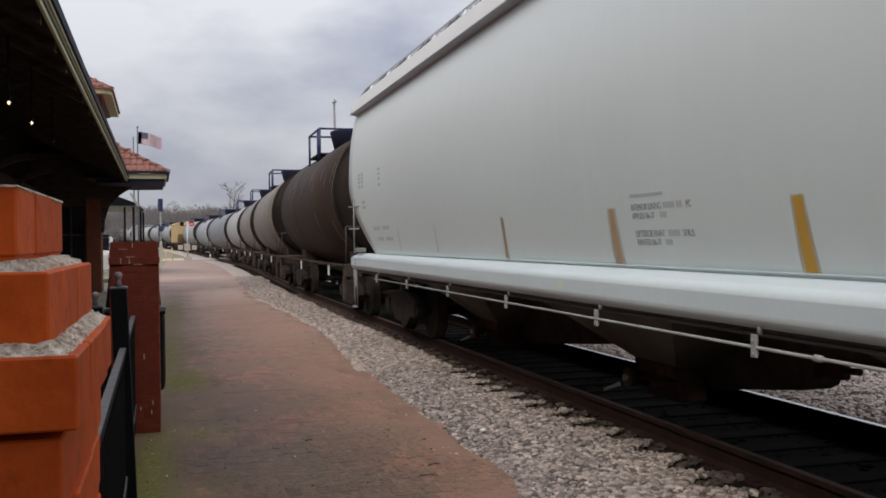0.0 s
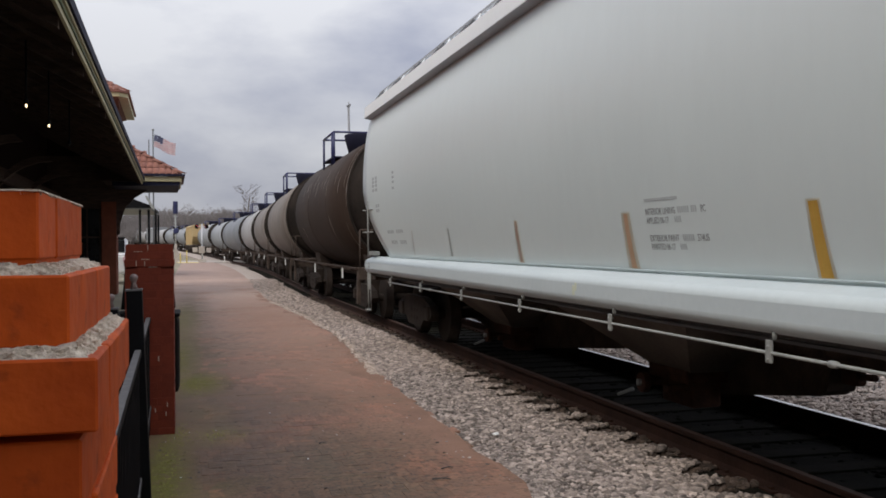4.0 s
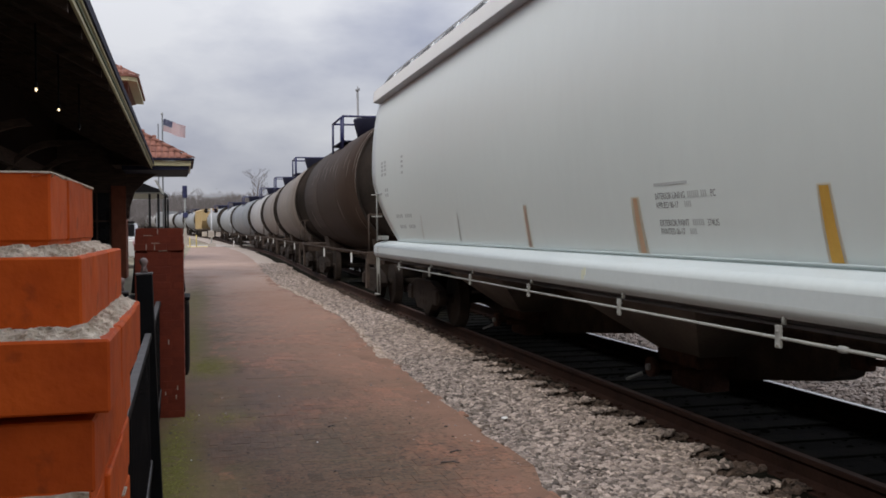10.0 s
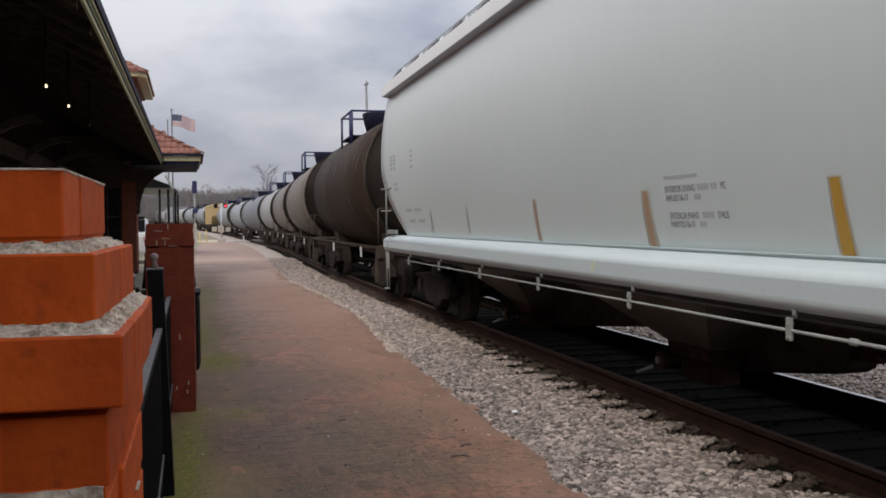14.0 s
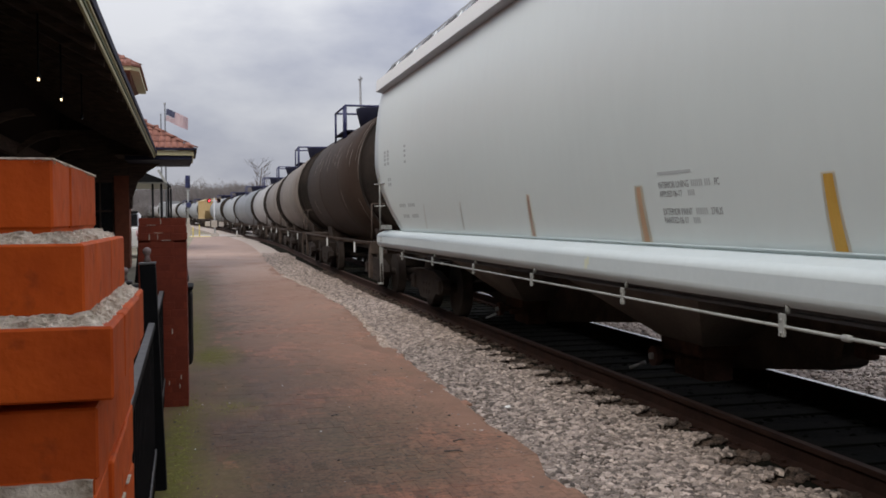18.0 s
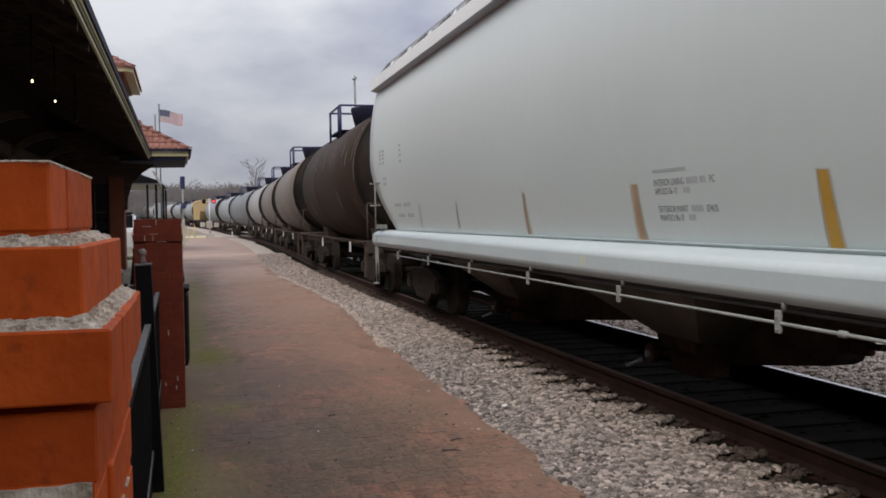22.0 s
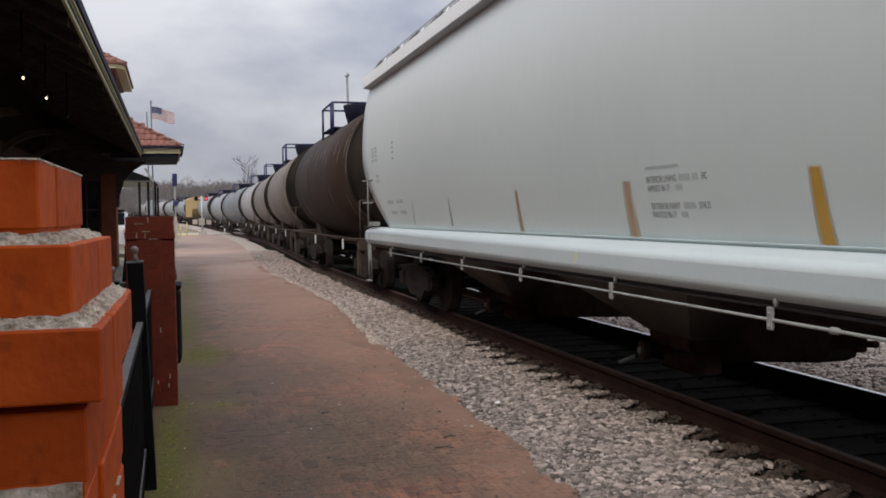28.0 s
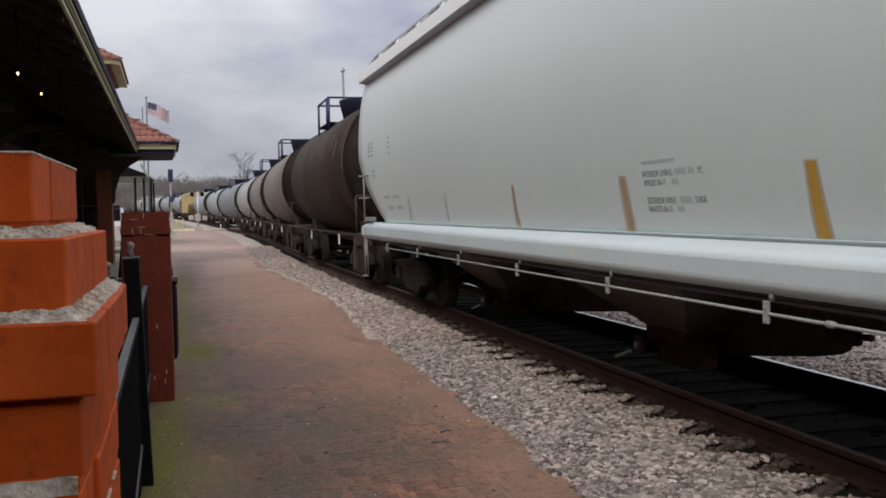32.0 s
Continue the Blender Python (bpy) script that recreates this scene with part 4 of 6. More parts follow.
        for end in (0, 1):
            yy = -0.45 if not end else -H_LEN + 0.45
            w = 1 if not end else -1
            bm = bmesh.new()
            rod(bm, (s * 1.60, yy + 0.08 * w, 1.27), (s * 1.60, yy + 0.08 * w, 2.2), 0.014, sides=6)
            box(bm, s * 1.54 - 0.06, s * 1.54 + 0.06, yy - 0.34, yy + 0.02, 1.29, 1.36, 0.01)
            for z in (1.68, 2.05):
                rod(bm, (s * 1.60, yy + 0.08 * w, z), (s * 1.60, yy - 0.35 * w, z), 0.012, sides=6)
                rod(bm, (s * 1.60, yy + 0.08 * w, z), (s * 1.68, yy + 0.14 * w, z), 0.012, sides=6)
            part("ladder", bm, M["rodgrey"], car, "grey end ladder and grab irons")
            bm = bmesh.new()
            box(bm, s * 1.61 - 0.008, s * 1.61 + 0.008, yy - 0.1 * w - 0.05, yy - 0.1 * w + 0.05, 0.72, 1.0, 0.004)
            rod(bm, (s * 1.61, yy + 0.06 * w, 1.0), (s * 1.60, yy + 0.06 * w, 0.38), 0.012, sides=6)
            rod(bm, (s * 1.61, yy - 0.16 * w, 1.0), (s * 1.60, yy - 0.16 * w, 0.38), 0.008, sides=6)
            box(bm, s * 1.60 - 0.05, s * 1.60 + 0.02, yy - 0.11, yy + 0.11, 0.365, 0.385, 0.004)
            part("sill_step", bm, M["rodgrey"], car, "grey corner step below the sill")
    # underframe and bays
    bm = bmesh.new()
    box(bm, -0.24, 0.24, -H_LEN, 0.0, 0.66, 1.24, 0.02)
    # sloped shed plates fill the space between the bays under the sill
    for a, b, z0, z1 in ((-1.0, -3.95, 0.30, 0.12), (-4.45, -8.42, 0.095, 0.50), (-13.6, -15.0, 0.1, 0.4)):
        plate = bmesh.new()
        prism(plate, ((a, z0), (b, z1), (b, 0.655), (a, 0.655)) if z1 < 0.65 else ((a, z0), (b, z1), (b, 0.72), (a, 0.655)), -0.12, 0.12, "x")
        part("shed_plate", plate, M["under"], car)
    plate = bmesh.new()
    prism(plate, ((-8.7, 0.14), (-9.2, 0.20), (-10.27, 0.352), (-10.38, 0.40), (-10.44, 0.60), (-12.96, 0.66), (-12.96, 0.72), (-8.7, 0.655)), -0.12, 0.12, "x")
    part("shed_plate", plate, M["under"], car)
    plate = bmesh.new()
    box(plate, -0.05, 0.05, -10.60, -10.43, 0.46, 0.58, 0.03)
    rod(plate, (0, -10.6, 0.53), (0, -10.74, 0.54), 0.025, sides=8)
    part("shed_stop", plate, M["gate"], car, "dusty brown lug behind the shed plate")
    for end in (0.0, -H_LEN + 0.2):
        box(bm, -1.45, 1.45, end - 0.2, end, 0.86, 1.2, 0.02)
    part("centre_sill", bm, M["under"], car, "grimy centre sill")
    for y in (-4.2, -8.75, -13.3):
        bm = bmesh.new()
        top = [bm.verts.new((x, y + d, 1.22)) for x, d in ((-1.45, -1.95), (1.45, -1.95), (1.45, 1.95), (-1.45, 1.95))]
        low = [bm.verts.new((x, y + d, 0.36)) for x, d in ((-0.45, -0.3), (0.45, -0.3), (0.45, 0.3), (-0.45, 0.3))]
        for k in range(4):
            bm.faces.new((top[k], top[(k + 1) % 4], low[(k + 1) % 4], low[k]))
        bm.faces.new(low)
        bm.faces.new(top[::-1])
        bay = part("hopper_bay", bm, M["bay"], car, "dark sloped discharge bay")
        bm = bmesh.new()
        box(bm, -0.5, 0.2, y - 0.34, y + 0.36, 0.28, 0.40, 0.02)
        box(bm, -0.4, -0.12, y - 0.24, y + 0.3, 0.06, 0.29, 0.03)
        for dy in (-0.2, 0.2):
            rod(bm, (-0.62, y + dy, 0.24), (0.62, y + dy, 0.24), 0.035, sides=8)
        spin(bm, ((-0.66, 0.09), (-0.6, 0.09)), "x", (0, y + 0.2, 0.24), 12)
        part("outlet_gate", bm, M["gate"], bay, "rusty outlet gate")
        bm = bmesh.new()
        rod(bm, (-0.62, y + 0.42, 0.15), (-0.74, y + 0.5, 0.09), 0.02, 0.014, 6)
        part("gate_lever", bm, M["rodgrey"], bay, "pale worn lever")
        bm = bmesh.new()
        spin(bm, ((-0.03, 0.03), (0.03, 0.03)), "x", (-0.66, y + 0.2, 0.24), 8)
        part("gate_handle", bm, M["rodgrey"], bay, "pale worn gate handle")
    for y in (-1.55, -H_LEN + 1.55):
        truck(car, y)
    coupler(car, 0.0, 1)
    coupler(car, -H_LEN, -1)
    bm = bmesh.new()
    spin(bm, ((-0.5, 0.14), (-0.46, 0.2), (0.46, 0.2), (0.5, 0.14)), "y", (0.8, -0.9, 1.55), 14)
    part("air_tank", bm, M["galv"], car, "grey air reservoir on the end platform")

    # paint and tape marks on the side that faces the platform
    def mark(y_top, y_low, z_top, z_low, width, material, label, lift=0.0015):
        bm = bmesh.new()
        n = 8
        left, right = [], []
        for k in range(n + 1):
            t = k / n
            z = z_top + (z_low - z_top) * t
            y = y_top + (y_low - y_top) * t
            w = width * (0.8 + 0.25 * t)
            x = -hopper_side(z) - lift
            left.append(bm.verts.new((x, y + w / 2, z)))
            right.append(bm.verts.new((x, y - w / 2, z)))
        for k in range(n):
            bm.faces.new((left[k], right[k], right[k + 1], left[k + 1]))
        out = bmesh.ops.solidify(bm, geom=bm.faces[:], thickness=0.0006)
        part("paint_mark", bm, material, car, label)

    for y_top, y_low, width, paint, halo, label in ((-12.185, -12.19, 0.092, "orange_mark", 0.14, "bold amber stripe of tape"),
                                                    (-10.10, -10.08, 0.075, "tan_mark", 0.165, "faded orange stripe"),
                                                    (-7.763, -7.71, 0.052, "rust_mark", 0.13, "thin rust-coloured stripe")):
        mark(y_top, y_low, 1.69, 1.294, halo, M["halo"], "thin yellowish overspray round the stripe")
        mark(y_top, y_low, 1.68, 1.296, width, M[paint], label, 0.0022)
    mark(-5.32, -5.26, 1.66, 1.33, 0.07, M["faint_mark"], "faint tan stripe")
    mark(-3.41, -3.31, 1.66, 1.33, 0.07, M["faint_mark"], "faint tan stripe")

    def on_side(y, z):
        slope = (hopper_side(z + 0.05) - hopper_side(z - 0.05)) / 0.1
        return pose(-hopper_side(z) - 0.0016, y, z) @ pose(0, 0, 0, 90, 0, -90) @ pose(0, 0, 0, math.degrees(math.atan(slope)), 0, 0)

    def lettering(words, y, z, size):
        cu = bpy.data.curves.new("lettering", "FONT")
        cu.body, cu.size, cu.extrude, cu.space_character = words, size, 0.0003, 0.98
        cu.materials.append(M["letter"])
        ob = new("lettering", cu)
        ob.parent = car
        ob.matrix_basis = on_side(y, z) @ Matrix.Diagonal((0.84, 1, 1, 1))
        return tagged(ob, "small black stencilled words")

    def blurred(y0, z, letters, h, step=0.024, material="letter_mid"):
        """A word that cannot be read: one short upright bar a letter."""
        for k in range(letters):
            bm = bmesh.new()
            box(bm, 0, step * 0.62, 0, h, 0, 0.0006)
            part("stencil_bar", bm, M[material], car, "", on_side(y0 - k * step, z))

    # the words run from larger to smaller distance: own-space y falls along each line
    blurred(-10.412, 1.752, 1, 0.018, 0.72, "letter_mid")
    lettering("INTERIOR LINING", -10.405, 1.662, 0.062)
    blurred(-10.845, 1.664, 6, 0.041)
    blurred(-11.01, 1.664, 3, 0.041)
    lettering("PC", -11.12, 1.662, 0.062)
    lettering("APPLIED 06-17", -10.405, 1.604, 0.059)
    blurred(-10.79, 1.606, 4, 0.038, 0.022)
    lettering("EXTERIOR PAINT", -10.415, 1.486, 0.062)
    blurred(-10.855, 1.488, 6, 0.041)
    lettering("374US", -11.03, 1.486, 0.062)
    lettering("PAINTED 06-17", -10.41, 1.430, 0.059)
    blurred(-10.80, 1.432, 4, 0.038, 0.022)
    # small unreadable stencils near the end of the car
    for y, z, n, h, step in ((-0.86, 2.52, 2, 0.045, 0.25), (-0.86, 2.46, 2, 0.045, 0.25), (-0.86, 2.40, 2, 0.045, 0.25), (-0.86, 2.33, 2, 0.045, 0.25), (-2.42, 2.52, 1, 0.035, 0.22),
                             (-2.42, 2.45, 1, 0.035, 0.22), (-2.42, 2.38, 1, 0.035, 0.22), (-2.42, 2.29, 1, 0.035, 0.22), (-1.10, 2.07, 2, 0.05, 0.15),
                             (-1.10, 1.99, 2, 0.05, 0.15), (-1.77, 1.64, 4, 0.055, 0.12), (-2.40, 1.64, 4, 0.055, 0.12), (-1.93, 1.48, 4, 0.055, 0.11),
                             (-2.55, 1.48, 4, 0.055, 0.11)):
        blurred(y, z, n, h, step)
    for y, z, w, h in ((-9.36, 1.075, 0.05, 0.075), (-9.41, 1.11, 0.035, 0.06)):
        bm = bmesh.new()
        box(bm, -1.6466, -1.6445, y - w, y, z, z + h, 0.0008)
        part("yellow_smear", bm, M["smear"], car, "faint yellow smear on the sill")
    for y, z, w in ((-0.62, 1.14, 0.12), (-0.62, 1.09, 0.12), (-0.62, 1.04, 0.1)):
        bm = bmesh.new()
        box(bm, -1.649, -1.647, y - w, y, z, z + 0.03)
        part("stencil_bar", bm, M["letter_grey"], car, "tiny stencilled characters on the sill")
    return car


# --- tank cars; own space: y = 0 at the middle
def tank_car(at, shell, length, material, label, radius=1.5, trim="under", dome=True):
    car = thing("tank_car", label, "tank car", "cars of the train", at)
    zc, half = 2.42, length / 2
    bm = bmesh.new()
    prof = [(-half - 0.62, 0.02), (-half - 0.58, radius * 0.35), (-half - 0.42, radius * 0.68), (-half - 0.2, radius * 0.9), (-half, radius)]
    seams = [-half * 0.35, half * 0.35]
    for s in seams:
        prof += [(s - 0.06, radius), (s - 0.03, radius), (s - 0.02, radius + 0.005), (s + 0.02, radius + 0.005), (s + 0.03, radius), (s + 0.06, radius)]
    prof += [(half, radius)]
    spin(bm, prof[4:], "y", (0, 0, zc), 40)
    part("tank", bm, material, car, shell)
    for s in (-1, 1):
        bm = bmesh.new()
        spin(bm, [(s * a, r - 0.002) for a, r in [(-p, q) for p, q in prof[:5]]], "y", (0, 0, zc), 40)
        part("tank_head", bm, M["soot"], car, "sooty dished tank end")
    for y in (-half, half):
        bm = bmesh.new()
        spin(bm, ((y - 0.035, radius + 0.004), (y - 0.03, radius + 0.014), (y + 0.03, radius + 0.014), (y + 0.035, radius + 0.004)), "y", (0, 0, zc), 40)
        part("weld_band", bm, M["soot"], car)
    for y in (-half + 0.9, half - 0.9):
        bm = bmesh.new()
        sec = [(radius * 1.0 * math.sin(a), zc - radius * 1.01 * math.cos(a)) for a in [-0.7 + 0.14 * k for k in range(11)]] + [(0.9, 0.95), (-0.9, 0.95)]
        prism(bm, sec, y - 0.45, y + 0.45)
        part("saddle", bm, M[trim], car)
    bm = bmesh.new()
    box(bm, -0.3, 0.3, -half - 1.0, half + 1.0, 0.68, 1.0, 0.02)
    part("centre_sill", bm, M[trim], car)
    for s in (-1, 1):
        bm = bmesh.new()
        box(bm, s * 1.45 - 0.04, s * 1.45 + 0.04, -half - 0.9, half + 0.9, 1.0, 1.035, 0.01)
        part("side_walk", bm, M["tank_black"] if trim == "under" else M[trim], car, "thin side rail along the tank")
        for k in range(7):
            y = -half + 2 * half * k / 6
            bm = bmesh.new()
            rod(bm, (s * 1.46, y, 0.99), (s * 0.4, y, 0.8), 0.03, sides=6)
            part("outrigger", bm, M["under"], car)
        for y in (-half * 0.82, half * 0.1):
            bm = bmesh.new()
            box(bm, s * 1.47 - 0.015, s * 1.47 + 0.015, y - 0.035, y + 0.035, 0.78, 1.0, 0.006)
            part("hanger", bm, M["fascia"], car, "small pale hanger plate")
    for end in (-1, 1):
        y = end * (half + 0.85)
        bm = bmesh.new()
        box(bm, -1.45, 1.45, y - 0.12, y + 0.12, 0.8, 1.04, 0.02)
        for s in (-1, 1):
            box(bm, s * 1.43 - 0.03, s * 1.43 + 0.03, y - 0.1, y + 0.1, 0.35, 0.8, 0.01)
            rod(bm, (s * 1.4, y, 1.0), (s * 1.4, y, 1.75), 0.016, sides=6)
        rod(bm, (-1.4, y, 1.75), (1.4, y, 1.75), 0.016, sides=6)
        part("end_sill", bm, M["under"], car)
        truck(car, end * (half - 0.75))
        coupler(car, end * (half + 0.9), end)
    if dome:
        bm = bmesh.new()
        spin(bm, ((zc + radius - 0.2, 0.50), (zc + radius + 0.36, 0.64), (zc + radius + 0.40, 0.63), (zc + radius + 0.41, 0.3)), "z", (0, 0.85, 0), 24)
        part("dome", bm, M["gutter"], car, "dark manway dome")
        py, hw, hl, top = 0.85, 1.05, 0.95, zc + 1.86
        for s in (-1, 1):
            bm = bmesh.new()
            box(bm, s * (hw - 0.22) - 0.24, s * (hw - 0.22) + 0.24, py - hl, py + hl, zc + 1.22, zc + 1.26, 0.008)
            part("platform", bm, M["gutter"], car, "dark walkway beside the dome")
            x = s * hw
            for y in (py - hl, py - hl + 0.32, py + hl):
                bm = bmesh.new()
                rod(bm, (x, y, zc + 1.02), (x, y, top), 0.03, sides=6)
                part("railing_post", bm, M["navy"], car, "dark blue-black pipe post")
            for z in (top,):
                bm = bmesh.new()
                rod(bm, (x, py - hl, z), (x, py + hl, z), 0.028, sides=6)
                part("railing_bar", bm, M["navy"], car)
        for y in (py - hl, py + hl):
            for z in (top,):
                bm = bmesh.new()
                rod(bm, (-hw, y, z), (hw, y, z), 0.028, sides=6)
                part("railing_bar", bm, M["navy"], car)
        for s in (1,):
            bm = bmesh.new()
            for dy in (-0.2, 0.2):
                rod(bm, (s * 1.52, dy, 0.95), (s * 1.56, dy, zc), 0.02, sides=6)
                rod(bm, (s * 1.56, dy, zc), (s * 1.28, dy, zc + 1.28), 0.02, sides=6)
            for k in range(6):
                rod(bm, (s * 1.53, -0.2, 1.15 + 0.3 * k), (s * 1.53, 0.2, 1.15 + 0.3 * k), 0.014, sides=6)
            part("ladder", bm, M[trim], car)
    return car


hopper_car(on_track(8.0) @ pose(0, 8.25, 0))
for y, length, mat_, label, shell in (
        (23.67, 10.06, "tank_black", "sooty black-brown tank car coupled behind the hopper", "sooty black shell with rust-brown dust"),
        (37.6, 11.6, "tank_brown", "dusty brown-grey tank car", "dusty brown-grey shell"),
        (52.0, 11.2, "tank_umber", "dull umber tank car", "dull umber shell"),
        (65.6, 10.8, "tank_white", "off-white tank car with dirty streaks", "off-white shell"),
        (83.0, 19.0, "tank_grey", "long slate-grey tank car", "slate-grey shell"),
        (104.5, 18.0, "tank_pale", "long pale grey tank car", "pale grey shell"),
        (125.0, 16.5, "tank_pale", "pale grey tank car near the crossing", "pale grey shell")):
    tank_car(on_track(y), shell, length, M[mat_], label)


# dried pale drips on the nearest tank
near_tank = [o for o in scene.objects if o.name == "tank_car"][0]
rnd = random.Random(6)
for y, a0, a1 in ((-4.55, 0.15, 0.75), (-3.0, 0.25, 0.5), (-1.2, 0.2, 0.55), (-0.6, 0.28, 0.44), (0.9, 0.25, 0.6), (2.4, 0.3, 0.5), (-2.2, -0.5, -0.2), (3.4, -0.7, -0.3), (-4.4, -0.75, -0.35), (-3.7, 0.1, 0.35), (-1.8, 0.12, 0.4), (0.2, 0.15, 0.42), (1.7, 0.2, 0.45), (3.0, 0.18, 0.4)):
    bm = bmesh.new()
    w = rnd.uniform(0.014, 0.028)
    prev = None
    for k in range(7):
        a = a0 + (a1 - a0) * k / 6
        yy = y + 0.02 * math.sin(3 * k)
        ww = w * (0.4 + 0.6 * math.sin(math.pi * (k + 0.6) / 7.2))
        ring = [bm.verts.new((-1.512 * math.cos(a), yy + d * ww, 2.42 + 1.512 * math.sin(a))) for d in (-1, 1)]
        if prev:
            bm.faces.new((prev[0], prev[1], ring[1], ring[0]))
        prev = ring
    bmesh.ops.solidify(bm, geom=bm.faces[:], thickness=0.003)
    part("dried_drip", bm, M["concrete"], near_tank, "thin pale dried drip")


# a thin pale arc along the near end weld
bm = bmesh.new()
prev = None
for k in range(25):
    a = 0.62 - 0.78 * k / 24
    w = 0.03 * math.sin(math.pi * (k + 0.7) / 25.4)
    ring = [bm.verts.new((-1.523 * math.cos(a), -5.03 + d * w, 2.42 + 1.523 * math.sin(a))) for d in (-1, 1)]
    if prev:
        bm.faces.new((prev[0], prev[1], ring[1], ring[0]))
    prev = ring
bmesh.ops.solidify(bm, geom=bm.faces[:], thickness=0.003)
part("worn_weld", bm, M["concrete"], near_tank, "pale line on the end weld")


def far_car(y, length, material, label, height=4.1):
    """A far covered hopper: ribbed body, sloped ends, roof, sill, trucks."""
    car = thing("hopper_car", label, "hopper car", "cars of the train", on_track(y))
    half = length / 2
    bm = bmesh.new()
    prism(bm, ((-half + 1.6, 1.1), (half - 1.6, 1.1), (half - 0.3, 2.3), (half - 0.2, height), (-half + 0.2, height), (-half + 0.3, 2.3)), -1.5, 1.5, "x")
    part("body", bm, material, car)
    for s in (-1, 1):
        for k in range(9):
            bm = bmesh.new()
            yy = -half + 1.4 + (length - 2.8) * k / 8
            box(bm, s * 1.5 - 0.05, s * 1.5 + 0.06, yy - 0.06, yy + 0.06, 1.15, height - 0.05)
            part("rib", bm, material, car)
    bm = bmesh.new()
    prism(bm, ((-1.58, height), (1.58, height), (1.3, height + 0.22), (0, height + 0.34), (-1.3, height + 0.22)), -half + 0.1, half - 0.1)
    part("roof", bm, material, car)
    bm = bmesh.new()
    box(bm, -1.5, 1.5, -half, half, 0.9, 1.12, 0.02)
    for k in (-1, 0, 1):
        prism(bm, ((k * length / 4 - 1.5, 1.0), (k * length / 4 + 1.5, 1.0), (k * length / 4 + 0.4, 0.35), (k * length / 4 - 0.4, 0.35)), -1.2, 1.2, "x")
    part("underframe", bm, M["under"], car)
    for e in (-1, 1):
        truck(car, e * (half - 1.6))
        coupler(car, e * half, e)
    return car


far_car(149.0, 13.5, M["tan"], "ochre-yellow hopper car beyond the crossing", 3.75)
tank_car(on_track(165.5), "pale shell", 14.6, M["tank_pale"], "pale tank car on the bend")
for k in range(8):
    yy = 186.0 + 18.6 * k - 0.12 * k * k
    if k % 3 == 2:
        far_car(yy, 16.8, M["tank_pale"], "pale grey hopper car far along the bend")
    else:
        tank_car(on_track(yy), "pale shell", 14.6, M["tank_white" if k % 2 else "tank_pale"], "pale tank car far along the bend", dome=k % 2 == 0)

# ---------------------------------------------------------------- station building
# own space: x = 0 on the long eave, y = 0 where the wing steps out, x grows towards the track
ST = pose(-1.45, 30.9, 0, 0, 0, 1.1)
EAVE = 3.53
station = thing("station", "old brick railway station with dark eaves and clay tile roofs", "station building", at=ST)


def slab(pts, thick, down=(0, 0, -1)):
    """A flat polygon given a thickness."""
    bm = bmesh.new()
    top = [bm.verts.new(p) for p in pts]
    d = Vector(down) * thick
    low = [bm.verts.new(Vector(p) + d) for p in pts]
    n = len(pts)
    bm.faces.new(top)
    bm.faces.new(low[::-1])
    for k in range(n):
        bm.faces.new((top[k], low[k], low[(k + 1) % n], top[(k + 1) % n]))
    return bm


PITCH = 0.55
# main roof over the platform walk: sheet, then boards under it
part("roof", slab([(0.02, -40, EAVE + 0.16), (0.02, 0.3, EAVE + 0.16), (-5.0, 6.0, EAVE + 0.16 + 5.02 * PITCH), (-5.0, -40, EAVE + 0.16 + 5.02 * PITCH)], 0.10), M["tile"], station,
     "clay tile roof slope")
part("soffit", slab([(-0.03, -40, EAVE + 0.05), (-0.03, 0.3, EAVE + 0.05), (-3.2, 4.0, EAVE + 0.05 + 3.17 * PITCH), (-3.2, -40, EAVE + 0.05 + 3.17 * PITCH)], 0.03), M["soffit"], station,
     "dark boarded soffit")
# eave edge: cream board, green bead, cream moulding, dark gutter
for name, x0, x1, z0, z1, mt, lb in (("eave_board", -0.03, 0.0, EAVE - 0.02, EAVE + 0.10, "cream", "cream painted eave board"),
                                     ("eave_bead", 0.0, 0.018, EAVE + 0.025, EAVE + 0.055, "green", "thin green bead"),
                                     ("eave_moulding", 0.0, 0.04, EAVE + 0.058, EAVE + 0.12, "cream", "cream moulding"),
                                     ("gutter", 0.04, 0.066, EAVE + 0.085, EAVE + 0.19, "gutter", "dark metal gutter")):
    bm = bmesh.new()
    box(bm, x0, x1, -40, 0.0 if name != "gutter" else -0.1, z0, z1, 0.004)
    part(name, bm, M[mt], station, lb)
for k in range(34):
    y = -39 + 1.2 * k
    bm = bmesh.new()
    prism(bm, ((-3.1, EAVE + 3.07 * PITCH - 0.13), (-0.06, EAVE - 0.07), (-0.06, EAVE + 0.04), (-3.1, EAVE + 3.07 * PITCH)), y - 0.05, y + 0.05)
    part("rafter", bm, M["soffit"], station, "dark timber rafter")
bm = bmesh.new()
box(bm, -2.75, -2.6, -40, 2, 3.0, 3.3, 0.01)
part("wall_plate", bm, M["soffit"], station, "dark timber beam on the wall")
